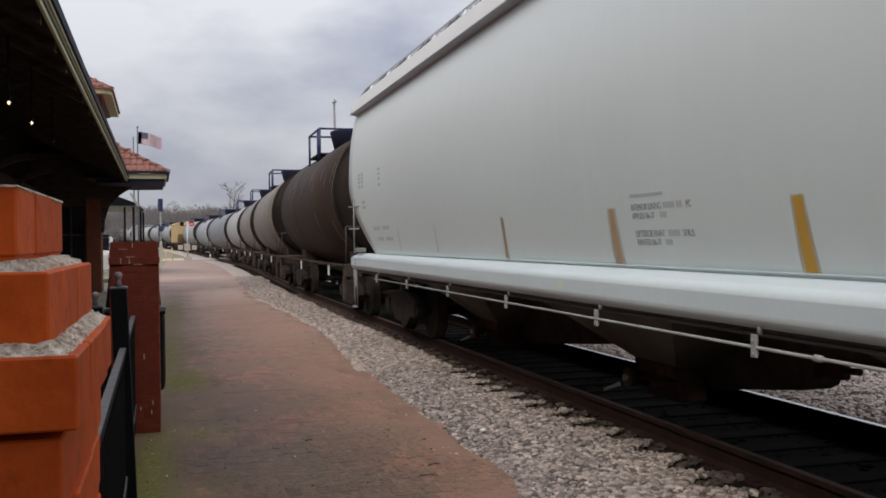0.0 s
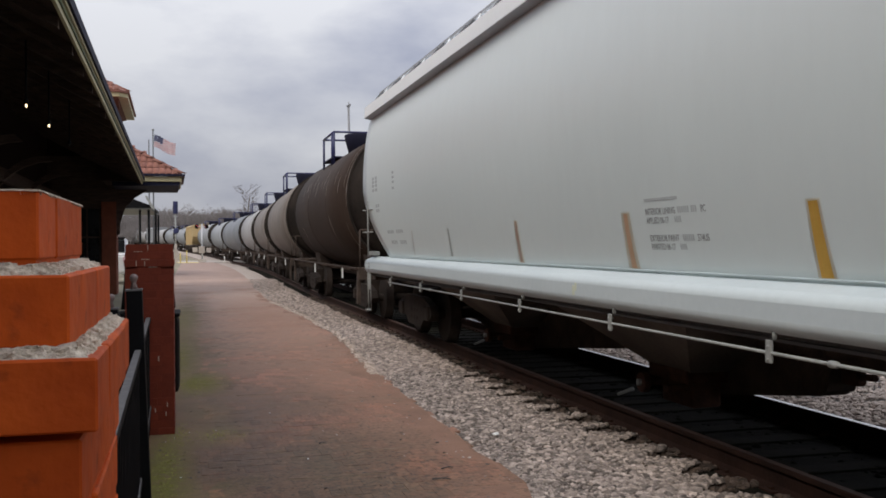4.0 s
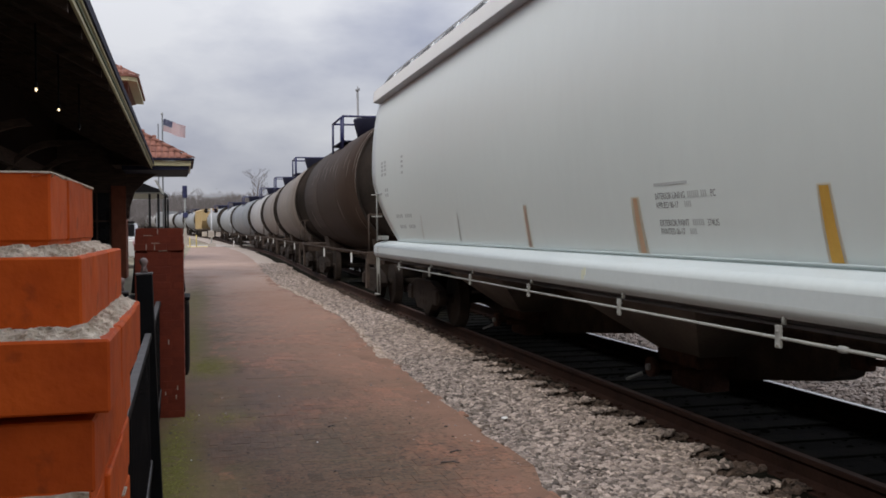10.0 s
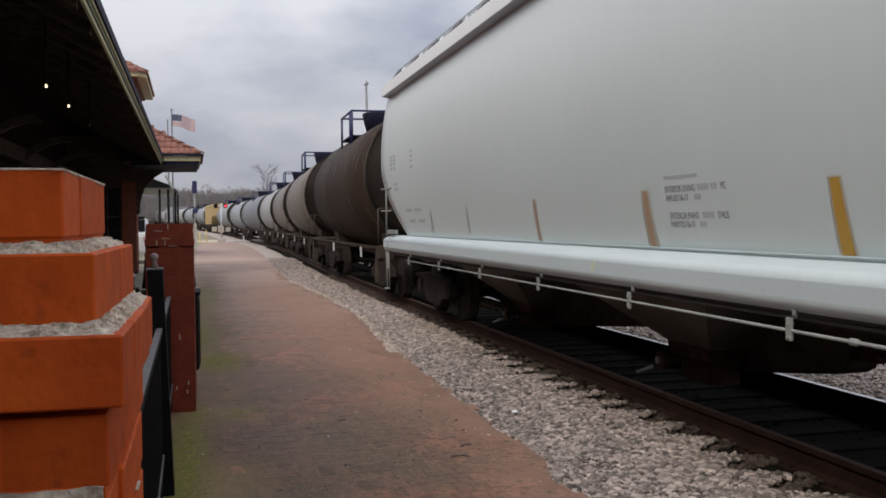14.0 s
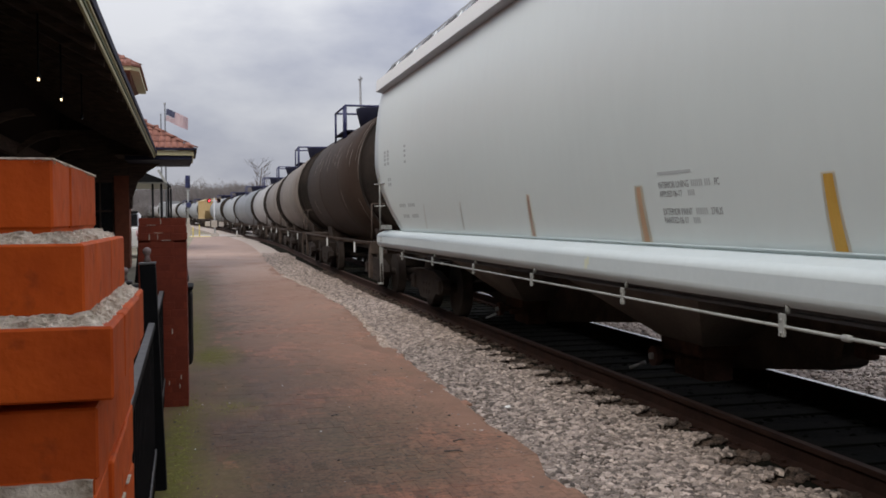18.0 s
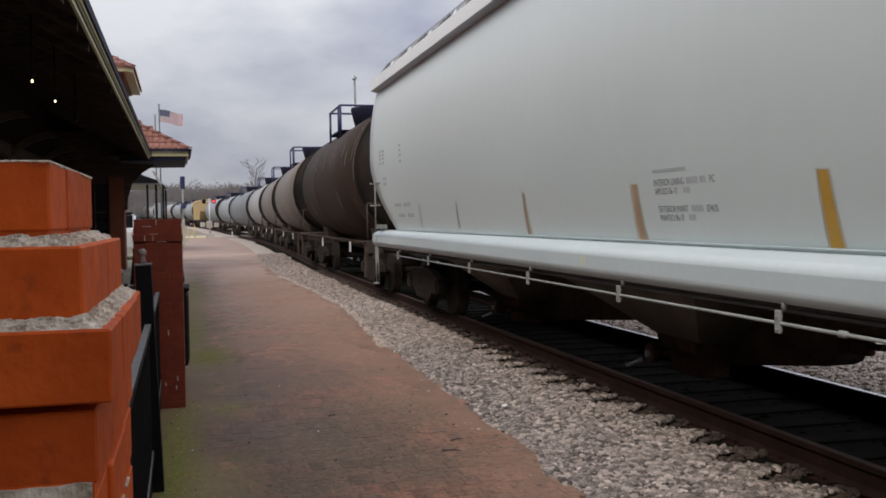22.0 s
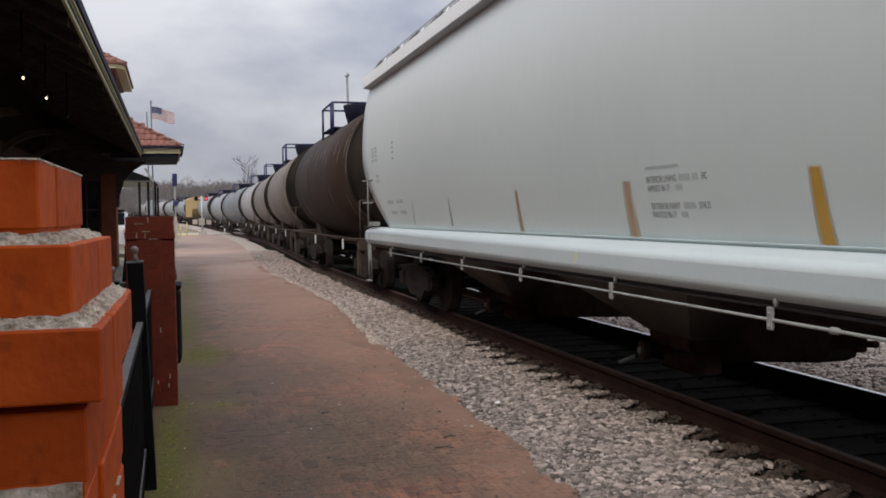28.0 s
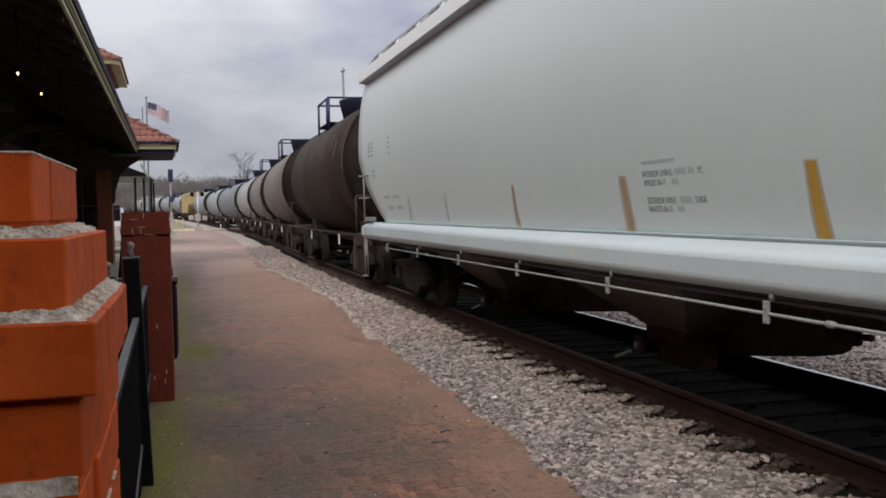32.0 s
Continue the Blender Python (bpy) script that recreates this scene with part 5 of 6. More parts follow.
# long wall set back under the eaves, with dark windows in openings
WX = -3.0
openings = [(-36.5 + 4.2 * k, 1.3) for k in range(8)]
bm = bmesh.new()
y = -40.0
for c, w in openings:
    box(bm, WX - 0.35, WX, y, c - w / 2, 0, 5.15)
    box(bm, WX - 0.35, WX, c - w / 2, c + w / 2, 0, 0.95)
    box(bm, WX - 0.35, WX, c - w / 2, c + w / 2, 2.7, 5.15)
    y = c + w / 2
box(bm, WX - 0.35, WX, y, 2.1, 0, 5.15)
part("wall", bm, M["wall"], station, "red brick wall with the eave's shade in its colour")
for c, w in openings:
    bm = bmesh.new()
    for a, b, z0, z1 in ((c - w / 2, c - w / 2 + 0.07, 0.95, 2.7), (c + w / 2 - 0.07, c + w / 2, 0.95, 2.7), (c - w / 2, c + w / 2, 2.6, 2.7),
                         (c - w / 2, c + w / 2, 1.78, 1.84), (c - w / 2, c + w / 2, 0.95, 1.05)):
        box(bm, WX - 0.2, WX - 0.12, a, b, z0, z1)
    win = part("window", bm, M["soffit"], station, "dark wooden sash window")
    bm = bmesh.new()
    box(bm, WX - 0.17, WX - 0.165, c - w / 2 + 0.05, c + w / 2 - 0.05, 1.0, 2.65)
    part("pane", bm, M["glass"], win)
    bm = bmesh.new()
    box(bm, WX - 0.2, WX + 0.08, c - w / 2 - 0.1, c + w / 2 + 0.1, 0.86, 0.948, 0.01)
    part("sill", bm, M["cream"], win, "cream stone sill")
# curved brackets under the long eave
for k in range(9):
    y = -38 + 4.2 * k
    bm = bmesh.new()
    arc = [(WX + 1.35 * (1 - math.cos(a)), 2.0 + 1.45 * math.sin(a)) for a in [math.pi / 2 * j / 8 for j in range(9)]]
    arc2 = [(WX + 0.02 + 1.2 * (1 - math.cos(a)), 2.12 + 1.45 * math.sin(a)) for a in [math.pi / 2 * j / 8 for j in range(9)]]
    prism(bm, arc + arc2[::-1], y - 0.07, y + 0.07)
    part("bracket", bm, M["soffit"], station, "curved dark timber bracket")

# wing: steps out towards the track, hipped tile roof
WR, WL = 1.17, 4.3
bm = bmesh.new()
box(bm, -1.36, -0.9, 2.1, 3.3, 0, 3.05, 0.01)
box(bm, -2.2, -1.36, 2.1, 2.5, 0, 0.86)
part("wing_wall", bm, M["wingbrick"], station, "terracotta brick pier and wall of the wing")
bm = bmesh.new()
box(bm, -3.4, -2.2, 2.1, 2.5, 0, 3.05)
part("wing_wall", bm, M["wall"], station, "wing's brick wall with shade put into its colour")
# added dark panel: the shadow below the eave, built as a part
bm = bmesh.new()
box(bm, -3.4, -0.9, 2.1, 2.6, 3.052, EAVE + 1.0)
box(bm, -2.2, -1.36, 2.12, 2.5, 2.9, 3.05)
part("frieze", bm, M["soffit"], station, "dark panel standing for the shade under the eave")
bm = bmesh.new()
box(bm, -1.2, 0.3, 0.42, 0.5, 3.6, 4.0)
part("attic_board", bm, M["soffit"], station, "dark boards closing the attic")
bm = bmesh.new()
box(bm, -2.28, -1.36, 2.0, 2.3, 0.865, 0.945, 0.012)
part("wing_sill", bm, M["cream"], station, "cream stone window sill")
bm = bmesh.new()
box(bm, -2.2, -1.36, 2.28, 2.3, 0.95, 2.88)
part("wing_pane", bm, M["glass"], station, "dark window pane")
bm = bmesh.new()
for x0, x1, z0, z1 in ((-2.2, -2.13, 0.95, 2.9), (-1.43, -1.36, 0.95, 2.9), (-2.2, -1.36, 2.82, 2.9), (-2.2, -1.36, 1.86, 1.92), (-1.84, -1.79, 0.95, 2.9)):
    box(bm, x0, x1, 2.2, 2.28, z0, z1, 0.004)
part("wing_window_frame", bm, M["soffit"], station, "dark sash frame")
E2 = EAVE + 0.2
bm = bmesh.new()
box(bm, -0.06, WR, -0.0, 0.04, E2 - 0.13, E2 + 0.03, 0.006)
box(bm, WR - 0.04, WR, 0.04, WL, E2 - 0.13, E2 + 0.03, 0.006)
part("wing_eave_board", bm, M["cream"], station, "cream eave board of the wing")
bm = bmesh.new()
box(bm, -0.02, WR + 0.1, -0.1, -0.0, E2 + 0.035, E2 + 0.10, 0.012)
box(bm, WR + 0.002, WR + 0.1, -0.0, WL, E2 + 0.035, E2 + 0.10, 0.012)
part("wing_gutter", bm, M["gutter"], station, "dark gutter of the wing")
part("wing_soffit", slab([(-1.2, 0.04, E2 - 0.1), (WR - 0.04, 0.04, E2 - 0.1), (WR - 0.04, WL, E2 - 0.1), (-1.2, WL, E2 - 0.1)], 0.03), M["soffit"], station, "dark soffit of the wing")
bm = bmesh.new()
prism(bm, ((-0.9, E2 - 0.142), (WR - 0.05, E2 - 0.142), (WR - 0.10, E2 - 0.25), (-0.9, E2 - 0.27)), 0.06, WL)
part("wing_box_gutter", bm, M["gutter"], station, "dark boxed underside of the wing's eave")
bm = bmesh.new()
prism(bm, ((-0.895, 1.95), (-0.80, 1.98), (-0.78, 2.35), (-0.62, 2.85), (-0.3, 3.2), (0.1, E2 - 0.275), (-0.895, E2 - 0.275)), 2.2, 2.35)
part("wing_bracket", bm, M["soffit"], station, "dark timber brace under the wing's eave")
HP = 0.585
RUN = 4.2
hip0 = (WR + 0.06, -0.06, E2 + 0.09)
hip1 = (WR + 0.06 - RUN, -0.06 + RUN, E2 + 0.09 + RUN * HP)
def valley(x):
    """Where the wing's front slope meets the long roof."""
    return -0.06 + max(0.0, (-0.13 - PITCH * (x - 0.02)) / HP)


part("wing_roof_front", slab([hip0, hip1, (hip1[0], valley(hip1[0]), hip0[2] + HP * (valley(hip1[0]) + 0.06)), (-0.22, -0.06, hip0[2])], 0.06), M["tile"], station, "front slope of the hipped roof")
part("wing_roof_side", slab([hip0, (WR + 0.06, WL, hip0[2]), (hip1[0], WL, hip1[2]), hip1], 0.06), M["tile"], station, "side slope of the hipped roof")

# barrel tiles of the front slope and along the hip, each one laid by itself
bm = bmesh.new()
ring0 = [bm.verts.new((0.085 * math.cos(a), 0, 0.032 * math.sin(a))) for a in [math.pi * k / 5 for k in range(6)]]
ring1 = [bm.verts.new((0.075 * math.cos(a), 0.40, 0.028 * math.sin(a) - 0.010)) for a in [math.pi * k / 5 for k in range(6)]]
for k in range(5):
    bm.faces.new((ring0[k], ring0[k + 1], ring1[k + 1], ring1[k])).smooth = True
bm.faces.new(ring0[::-1])
TILE = mesh_of(bm, "roof_tile", M["tile"])
slope_turn = math.degrees(math.atan(HP))
random.seed(8)
for i in range(11):
    s = i * 0.36
    for j in range(28):
        x = WR + 0.0 - j * 0.19
        if x > WR + 0.06 - s - 0.12 or x < -3.2 or -0.07 + s < valley(x) - 0.05:
            continue
        tl = new("roof_tile", TILE)
        tl.parent = station
        tl.matrix_basis = pose(x, -0.07 + s, E2 + 0.1 + s * HP, slope_turn + random.uniform(-1, 1), random.uniform(-2, 2), random.uniform(-1, 1))
for i in range(14):
    t = i * 0.31
    tl = new("ridge_tile", TILE)
    tl.parent = station
    tl.matrix_basis = pose(WR + 0.06 - t, -0.06 + t, E2 + 0.12 + t * HP, math.degrees(math.atan(HP / 1.414)), 0, 45) @ Matrix.Diagonal((1.35, 1, 1.3, 1))

# upper storey with its own small hipped roof, behind the long eave
UX, UZ = -0.47, 6.36
bm = bmesh.new()
box(bm, -4.5, UX - 0.9, 2.2, 6.5, EAVE + 0.35, UZ + 0.1)
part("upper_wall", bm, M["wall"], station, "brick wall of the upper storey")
bm = bmesh.new()
prism(bm, ((UX - 1.1, UZ - 0.24), (UX - 0.28, UZ - 0.02), (UX - 0.28, UZ + 0.02), (UX - 1.0, UZ + 0.02)), 1.2, 7.0)
prism(bm, ((2.25, UZ - 0.24), (1.3, UZ - 0.02), (1.3, UZ + 0.02), (2.25, UZ + 0.02)), -4.5, UX - 0.3, "x")
part("upper_cove", bm, M["covebrown"], station, "reddish cove under the upper eave")
bm = bmesh.new()
pts = [(-4.5, 1.0), (UX - 0.25, 1.0), (UX, 1.3), (UX, 7.0), (-4.5, 7.0)]
lo = [bm.verts.new((x, y, UZ)) for x, y in pts]
hi = [bm.verts.new((x, y, UZ + 0.13)) for x, y in pts]
for k in range(5):
    bm.faces.new((lo[k], lo[(k + 1) % 5], hi[(k + 1) % 5], hi[k]))
bm.faces.new(lo[::-1])
bm.faces.new(hi)
part("upper_eave_board", bm, M["cream"], station, "cream fascia of the upper roof")
bm = bmesh.new()
pts = [(-4.5, 0.94), (UX - 0.22, 0.94), (UX + 0.06, 1.26), (UX + 0.06, 7.06), (-4.5, 7.06)]
lo = [bm.verts.new((x, y, UZ + 0.134)) for x, y in pts]
hi = [bm.verts.new((x, y, UZ + 0.20)) for x, y in pts]
tp = [bm.verts.new(p) for p in ((-4.5, 4.0, UZ + 1.8), (-3.2, 4.0, UZ + 1.8))]
for k in range(5):
    bm.faces.new((lo[k], lo[(k + 1) % 5], hi[(k + 1) % 5], hi[k]))
bm.faces.new(lo[::-1])
bm.faces.new((hi[0], hi[1], tp[1], tp[0]))
bm.faces.new((hi[1], hi[2], tp[1]))
bm.faces.new((hi[2], hi[3], tp[1]))
bm.faces.new((hi[3], hi[4], tp[0], tp[1]))
bm.faces.new((hi[4], hi[0], tp[0]))
part("upper_roof", bm, M["tile"], station, "small hipped clay tile roof")
for i in range(6):
    for j in range(12):
        x = UX - 0.32 - j * 0.19 - i * 0.22
        tl = new("roof_tile", TILE)
        tl.parent = station
        tl.matrix_basis = pose(x, 0.95 + 0.33 * i, UZ + 0.20 + 0.33 * i * 0.52, 27, random.uniform(-3, 3), random.uniform(-2, 2))
for i in range(5):
    tl = new("ridge_tile", TILE)
    tl.parent = station
    tl.matrix_basis = pose(UX + 0.02 - 0.3 * i, 1.3 + 0.28 * i, UZ + 0.22 + 0.17 * i, 24, 0, 50) @ Matrix.Diagonal((1.35, 1, 1.3, 1))

# pendant lamps under the eave
for x, y, z in ((-1.70, 11.0, 3.075), (-1.73, 12.9, 3.09), (-1.80, 15.6, 3.12)):
    lamp = thing("pendant_lamp", "small lit bulb hanging under the dark eave", "lamp", "lamps under the eave", pose(x, y, z))
    bm = bmesh.new()
    rod(bm, (0, 0, 0.06), (0, 0, 0.74), 0.01, sides=6)
    part("stem", bm, M["iron"], lamp)
    bm = bmesh.new()
    spin(bm, ((0.05, 0.03), (0.1, 0.02), (0.12, 0.012)), "z", (0, 0, 0), 10)
    part("socket", bm, M["iron"], lamp)
    bm = bmesh.new()
    spin(bm, ((0.016, 0.003), (0.02, 0.009), (0.03, 0.0125), (0.042, 0.011), (0.055, 0.008)), "z", (0, 0, 0), 10)
    part("bulb", bm, M["bulb"], lamp, "glowing warm bulb") if y < 15 else part("bulb", bm, M["glass"], lamp, "unlit bulb")

# platform shelter beyond the wing
shelter = thing("shelter", "far small platform shelter with a grey gable edge and dark posts", "shelter", at=pose(-2.3, 50, 0))
bm = bmesh.new()
prism(bm, ((-3.2, 3.5), (0.45, 3.5), (0.45, 3.58), (-1.3, 4.25), (-3.2, 3.6)), 0, 9)
part("roof", bm, M["iron"], shelter, "dark roof")
bm = bmesh.new()
box(bm, -3.1, 0.35, 0.1, 8.9, 3.42, 3.495, 0.01)
part("soffit", bm, M["rodgrey"], shelter, "pale grey soffit")
bm = bmesh.new()
prism(bm, ((0.52, 3.36), (0.52, 3.48), (0.16, 4.12), (0.06, 4.08), (0.36, 3.5)), -0.08, -0.005)
part("gable_board", bm, M["rodgrey"], shelter, "grey gable board")
for x, y in ((-0.2, 0.3), (0.22, 0.3), (0.42, 4.5), (0.42, 8.6)):
    bm = bmesh.new()
    rod(bm, (x, y, 0), (x, y, 3.42), 0.055, sides=8)
    spin(bm, ((0, 0.13), (0.06, 0.13), (0.1, 0.07)), "z", (x, y, 0), 10)
    part("post", bm, M["iron"], shelter, "thin dark post")

# ---------------------------------------------------------------- brick piers and iron fence by the platform
BRICK_H, PITCH_Z = 0.057, 0.065


def brick_mesh(lx, ly, lz=BRICK_H):
    bm = bmesh.new()
    box(bm, -lx / 2, lx / 2, -ly / 2, ly / 2, 0, lz)
    bmesh.ops.bevel(bm, geom=bm.edges[:], offset=0.0018, segments=1, affect="EDGES")
    return bm


BRICKS = {}


def pier(x1, y0, top, wide, deep, material, label, rough_mortar):
    """A brick pier. x1, y0: its corner nearest the platform and the viewer at the top course; corbels widen three courses down."""
    ob = thing("brick_pier", label, "brick pier", "piers of the fence", pose(x1 - wide / 2, y0 + deep / 2, 0))
    n = int(top / PITCH_Z)
    tall = 0.054 if rough_mortar else BRICK_H

    def course(c):
        """The top of course c; the corbels are laid on thinner beds."""
        return top - c * PITCH_Z + ((0, 0, 0.005)[c] if c < 3 else 0.008) * (1 if rough_mortar else 0)

    rnd = random.Random(5)
    for c in range(n + 1):
        z1 = course(c)
        if z1 < 0.02:
            break
        grow = ((0.0, 0.024, 0.046) if rough_mortar else (0.018, 0.022, 0.030))[c] if c < 3 else (0.032 if rough_mortar else 0.024)
        hx, hy = wide / 2 + grow, deep / 2 + grow
        lx, ly = 2 * hx, 2 * hy
        z0 = max(0.0, z1 - tall)
        # two stretchers front and back, headers on the flanks; the bond shifts from course to course
        d = 0.098
        cut = 0.5 if c % 2 else 0.66
        pieces = []
        if c % 2 == 0:
            for yc in (-hy + d / 2, hy - d / 2):
                pieces += [(-hx + lx * cut / 2, yc, lx * cut - 0.004, d), (hx - lx * (1 - cut) / 2, yc, lx * (1 - cut) - 0.004, d)]
            inner = ly - 2 * d - 0.008
            for xc in (-hx + d / 2, hx - d / 2):
                pieces += [(xc, 0, d, inner)]
        else:
            for xc in (-hx + d / 2, hx - d / 2):
                pieces += [(xc, -hy + ly * 0.29, d, ly * 0.58 - 0.004), (xc, hy - ly * 0.21, d, ly * 0.42 - 0.004)]
            inner = lx - 2 * d - 0.008
            for yc in (-hy + d / 2, hy - d / 2):
                pieces += [(0, yc, inner, d)]
        for px, py, sx, sy in pieces:
            key = (round(sx, 3), round(sy, 3), material.name)
            if key not in BRICKS:
                BRICKS[key] = mesh_of(brick_mesh(sx, sy, tall), "brick", material)
            b = new("brick", BRICKS[key])
            b.parent = ob
            b.matrix_basis = pose(px + rnd.uniform(-0.0012, 0.0012), py + rnd.uniform(-0.0012, 0.0012), z0, 0, 0, rnd.uniform(-0.4, 0.4))
    skin = 0.029 if rough_mortar else 0.0228
    bm = bmesh.new()
    box(bm, -wide / 2 + 0.003, wide / 2 - 0.003, -deep / 2 + 0.003, deep / 2 - 0.003, 0, top - 0.004)
    box(bm, -wide / 2 - skin, wide / 2 + skin, -deep / 2 - skin, deep / 2 + skin, 0, course(3) - (0.005 if rough_mortar else -0.002))
    part("mortar_core", bm, material, ob, "painted joints between the bricks")
    if not rough_mortar:
        for c in range(3):
            g = min((0.018, 0.022, 0.030, 0.024)[c:c + 2]) - 0.0012
            z = top - c * PITCH_Z
            bm = bmesh.new()
            box(bm, -wide / 2 - g, wide / 2 + g, -deep / 2 - g, deep / 2 + g, z - PITCH_Z - 0.01, z - 0.006)
            part("bed_joint", bm, material, ob, "painted bed joint")
    if rough_mortar:
        # coarse pale mortar squeezed out on the two ledges
        for c, grow, inner in ((1, 0.024, 0.0), (2, 0.046, 0.024)):
            bm = bmesh.new()
            zt = course(c)
            hx, hy = wide / 2, deep / 2
            # a lumpy bead from the brick above down to the outer rim of the ledge
            sec = [(inner - 0.02, -0.006), (grow - 0.006, -0.005)]
            sec += [(grow - 0.005 + (inner - grow + 0.006) * t, -0.002 + 0.0095 * t ** 0.8) for t in [k / 9 for k in range(10)]]
            sec += [(inner - 0.02, 0.008)]
            corners = [(-1, -1), (1, -1), (1, 1), (-1, 1)]
            for (ax, ay), (bx, by) in zip(corners, corners[1:] + corners[:1]):
                steps = 130
                prev = None
                for k in range(steps + 1):
                    t = k / steps
                    ring = []
                    for g, h in sec:
                        px = (ax + (bx - ax) * t) * (hx + g)
                        py = (ay + (by - ay) * t) * (hy + g)
                        j = 0.0022 * noise.noise((px * 90, py * 90, h * 220 + c)) + 0.0026 * noise.noise((px * 330, py * 330, h * 700))
                        ring.append(bm.verts.new((px + j * (1 if px > 0 else -1), py + j * (1 if py > 0 else -1), zt + h + (j if h > 0 else 0))))
                    if prev:
                        for q in range(len(sec)):
                            bm.faces.new((prev[q], prev[(q + 1) % len(sec)], ring[(q + 1) % len(sec)], ring[q]))
                    prev = ring
            part("ledge_mortar", bm, M["mortar"], ob, "rough pale mortar on the ledge")
        # a thin uneven pale strip along the top edges
        bm = bmesh.new()
        for (ax, ay), (bx, by) in (((-1, -1), (1, -1)), ((1, -1), (1, 1))):
            prev = None
            for k in range(91):
                t = k / 90
                px, py = (ax + (bx - ax) * t) * wide / 2, (ay + (by - ay) * t) * deep / 2
                w = max(0.0, 0.0004 + 0.0022 * noise.noise((px * 40, py * 40, 1.0)) + 0.0014 * noise.noise((px * 160, py * 160, 5.0)))
                ox, oy = (0, -1) if ay == by else (1, 0)
                ring = [bm.verts.new((px + ox * (g - 0.0012), py + oy * (g - 0.0012), top - 0.0012 + h)) for g, h in
                        ((0.0009, -w * 0.9), (0.0013, 0.0), (0.0009, 0.0012 + w * 0.15), (-0.012, 0.0014 + w * 0.15), (-0.012, -0.003))]
                if prev:
                    for q in range(5):
                        bm.faces.new((prev[q], prev[(q + 1) % 5], ring[(q + 1) % 5], ring[q]))
                prev = ring
        part("worn_edge", bm, M["mortar"], ob, "pale edge of the top course")
        for c in (5, 6):
            for k in (0, 1, 3, 4, 5, 7):
                yy = -deep / 2 - 0.02 + k * 0.035
                h = 0.0012 + 0.0014 * noise.noise((k * 1.7, c * 3.1, 0.0))
                bm = bmesh.new()
                z = course(c) + 0.004
                box(bm, wide / 2 + 0.027, wide / 2 + 0.0335, yy, yy + 0.0345, z - h, z + h, 0.0008)
                part("joint_mortar", bm, M["mortar"], ob, "bare pale mortar in a worn joint")
        rr = random.Random(3)
        for c in range(5, 20):
            for _ in range(2):
                xx, yy, z, ln = wide / 2 + 0.031, rr.uniform(-deep / 2, deep / 2 - 0.06), course(c) + 0.004, rr.uniform(0.03, 0.09)
                bm = bmesh.new()
                box(bm, xx - 0.004, xx + 0.0015, yy, yy + ln, z - 0.004, z + 0.004)
                part("joint_mortar", bm, M["mortar"], ob, "bare pale mortar in a worn joint")
        for c in range(4, 20, 2):
            bm = bmesh.new()
            z = course(c)
            prev = None
            for k in range(61):
                x = -wide / 2 - 0.03 + (wide + 0.058) * k / 60
                lo, hi = z - 0.001 + 0.0012 * noise.noise((x * 60, c, 0.0)), z + 0.0115 + 0.002 * noise.noise((x * 45, c, 3.0))
                out = -deep / 2 - 0.0335 + 0.0006 * noise.noise((x * 150, c, 7.0))
                ring = [bm.verts.new(p) for p in ((x, out, lo), (x, out, hi), (x, out + 0.006, hi), (x, out + 0.006, lo))]
                if prev:
                    for q in range(4):
                        bm.faces.new((prev[q], ring[q], ring[(q + 1) % 4], prev[(q + 1) % 4]))
                prev = ring
            part("joint_mortar", bm, M["mortar"], ob, "bare pale mortar in a worn joint")
    else:
        rr = random.Random(9)
        marks = []
        for c in range(3):
            g = (0.018, 0.022, 0.030)[c]
            z = top - c * PITCH_Z
            for _ in range((1, 0, 2)[c]):
                x = rr.uniform(-wide / 2 + 0.03, wide / 2 - 0.03)
                marks.append((x - 0.003, x + 0.003, -deep / 2 - g - 0.003, -deep / 2 - g + 0.004, z - 0.052, z - 0.006))
            marks.append((-wide / 2 + 0.05 + 0.06 * c, -wide / 2 + 0.12 + 0.06 * c, -deep / 2 - g - 0.003, -deep / 2 - g + 0.004, z - 0.0625, z - 0.058))
        for _ in range(5):
            x, z = rr.uniform(-wide / 2, wide / 2), rr.uniform(0.15, 1.2)
            marks.append((x - 0.004, x + 0.004, -deep / 2 - 0.0265, -deep / 2 - 0.023, z, z + rr.uniform(0.02, 0.05)))
        for m in marks:
            bm = bmesh.new()
            box(bm, *m)
            part("joint_mortar", bm, M["mortar"], ob, "thin pale streak of mortar")
    return ob


pier(-0.112, 0.78, 1.6435, 0.34, 0.30, M["brick"], "orange-painted brick pier with pale mortar on its corbelled ledges", True)
pier(-0.173, 8.4, 1.6105, 0.346, 0.30, M["brick2"], "dull red painted brick pier ending the iron fence", False)

fence = thing("fence", "black iron picket fence between the brick piers", "fence", at=pose(-0.193, 0, 0, 0, 0, 1.12))
for z, mt in ((0.995, "ironpale"), (0.25, "ironpale")):
    for y0, y1 in ((1.1, 5.79), (5.89, 8.37)):
        bm = bmesh.new()
        box(bm, -0.02, 0.02, y0, y1, z - 0.036, z - 0.004, 0.004)
        part("rail", bm, M["iron"], fence)
        # a grey strip, lighter than the rail, along its top
        bm = bmesh.new()
        box(bm, -0.017, 0.017, y0, y1, z - 0.004, z, 0.001)
        part("rail_cap", bm, M[mt], fence, "grey top of the rail")
bm = bmesh.new()
box(bm, -0.011, 0.011, -0.011, 0.011, 0.06, 0.966, 0.002)
PICKET = mesh_of(bm, "picket", M["iron"])
for k in range(60):
    y = 1.2 + 0.12 * k
    if abs(y - 5.84) > 0.1:
        part("picket", PICKET, None, fence, at=pose(0, y, 0))


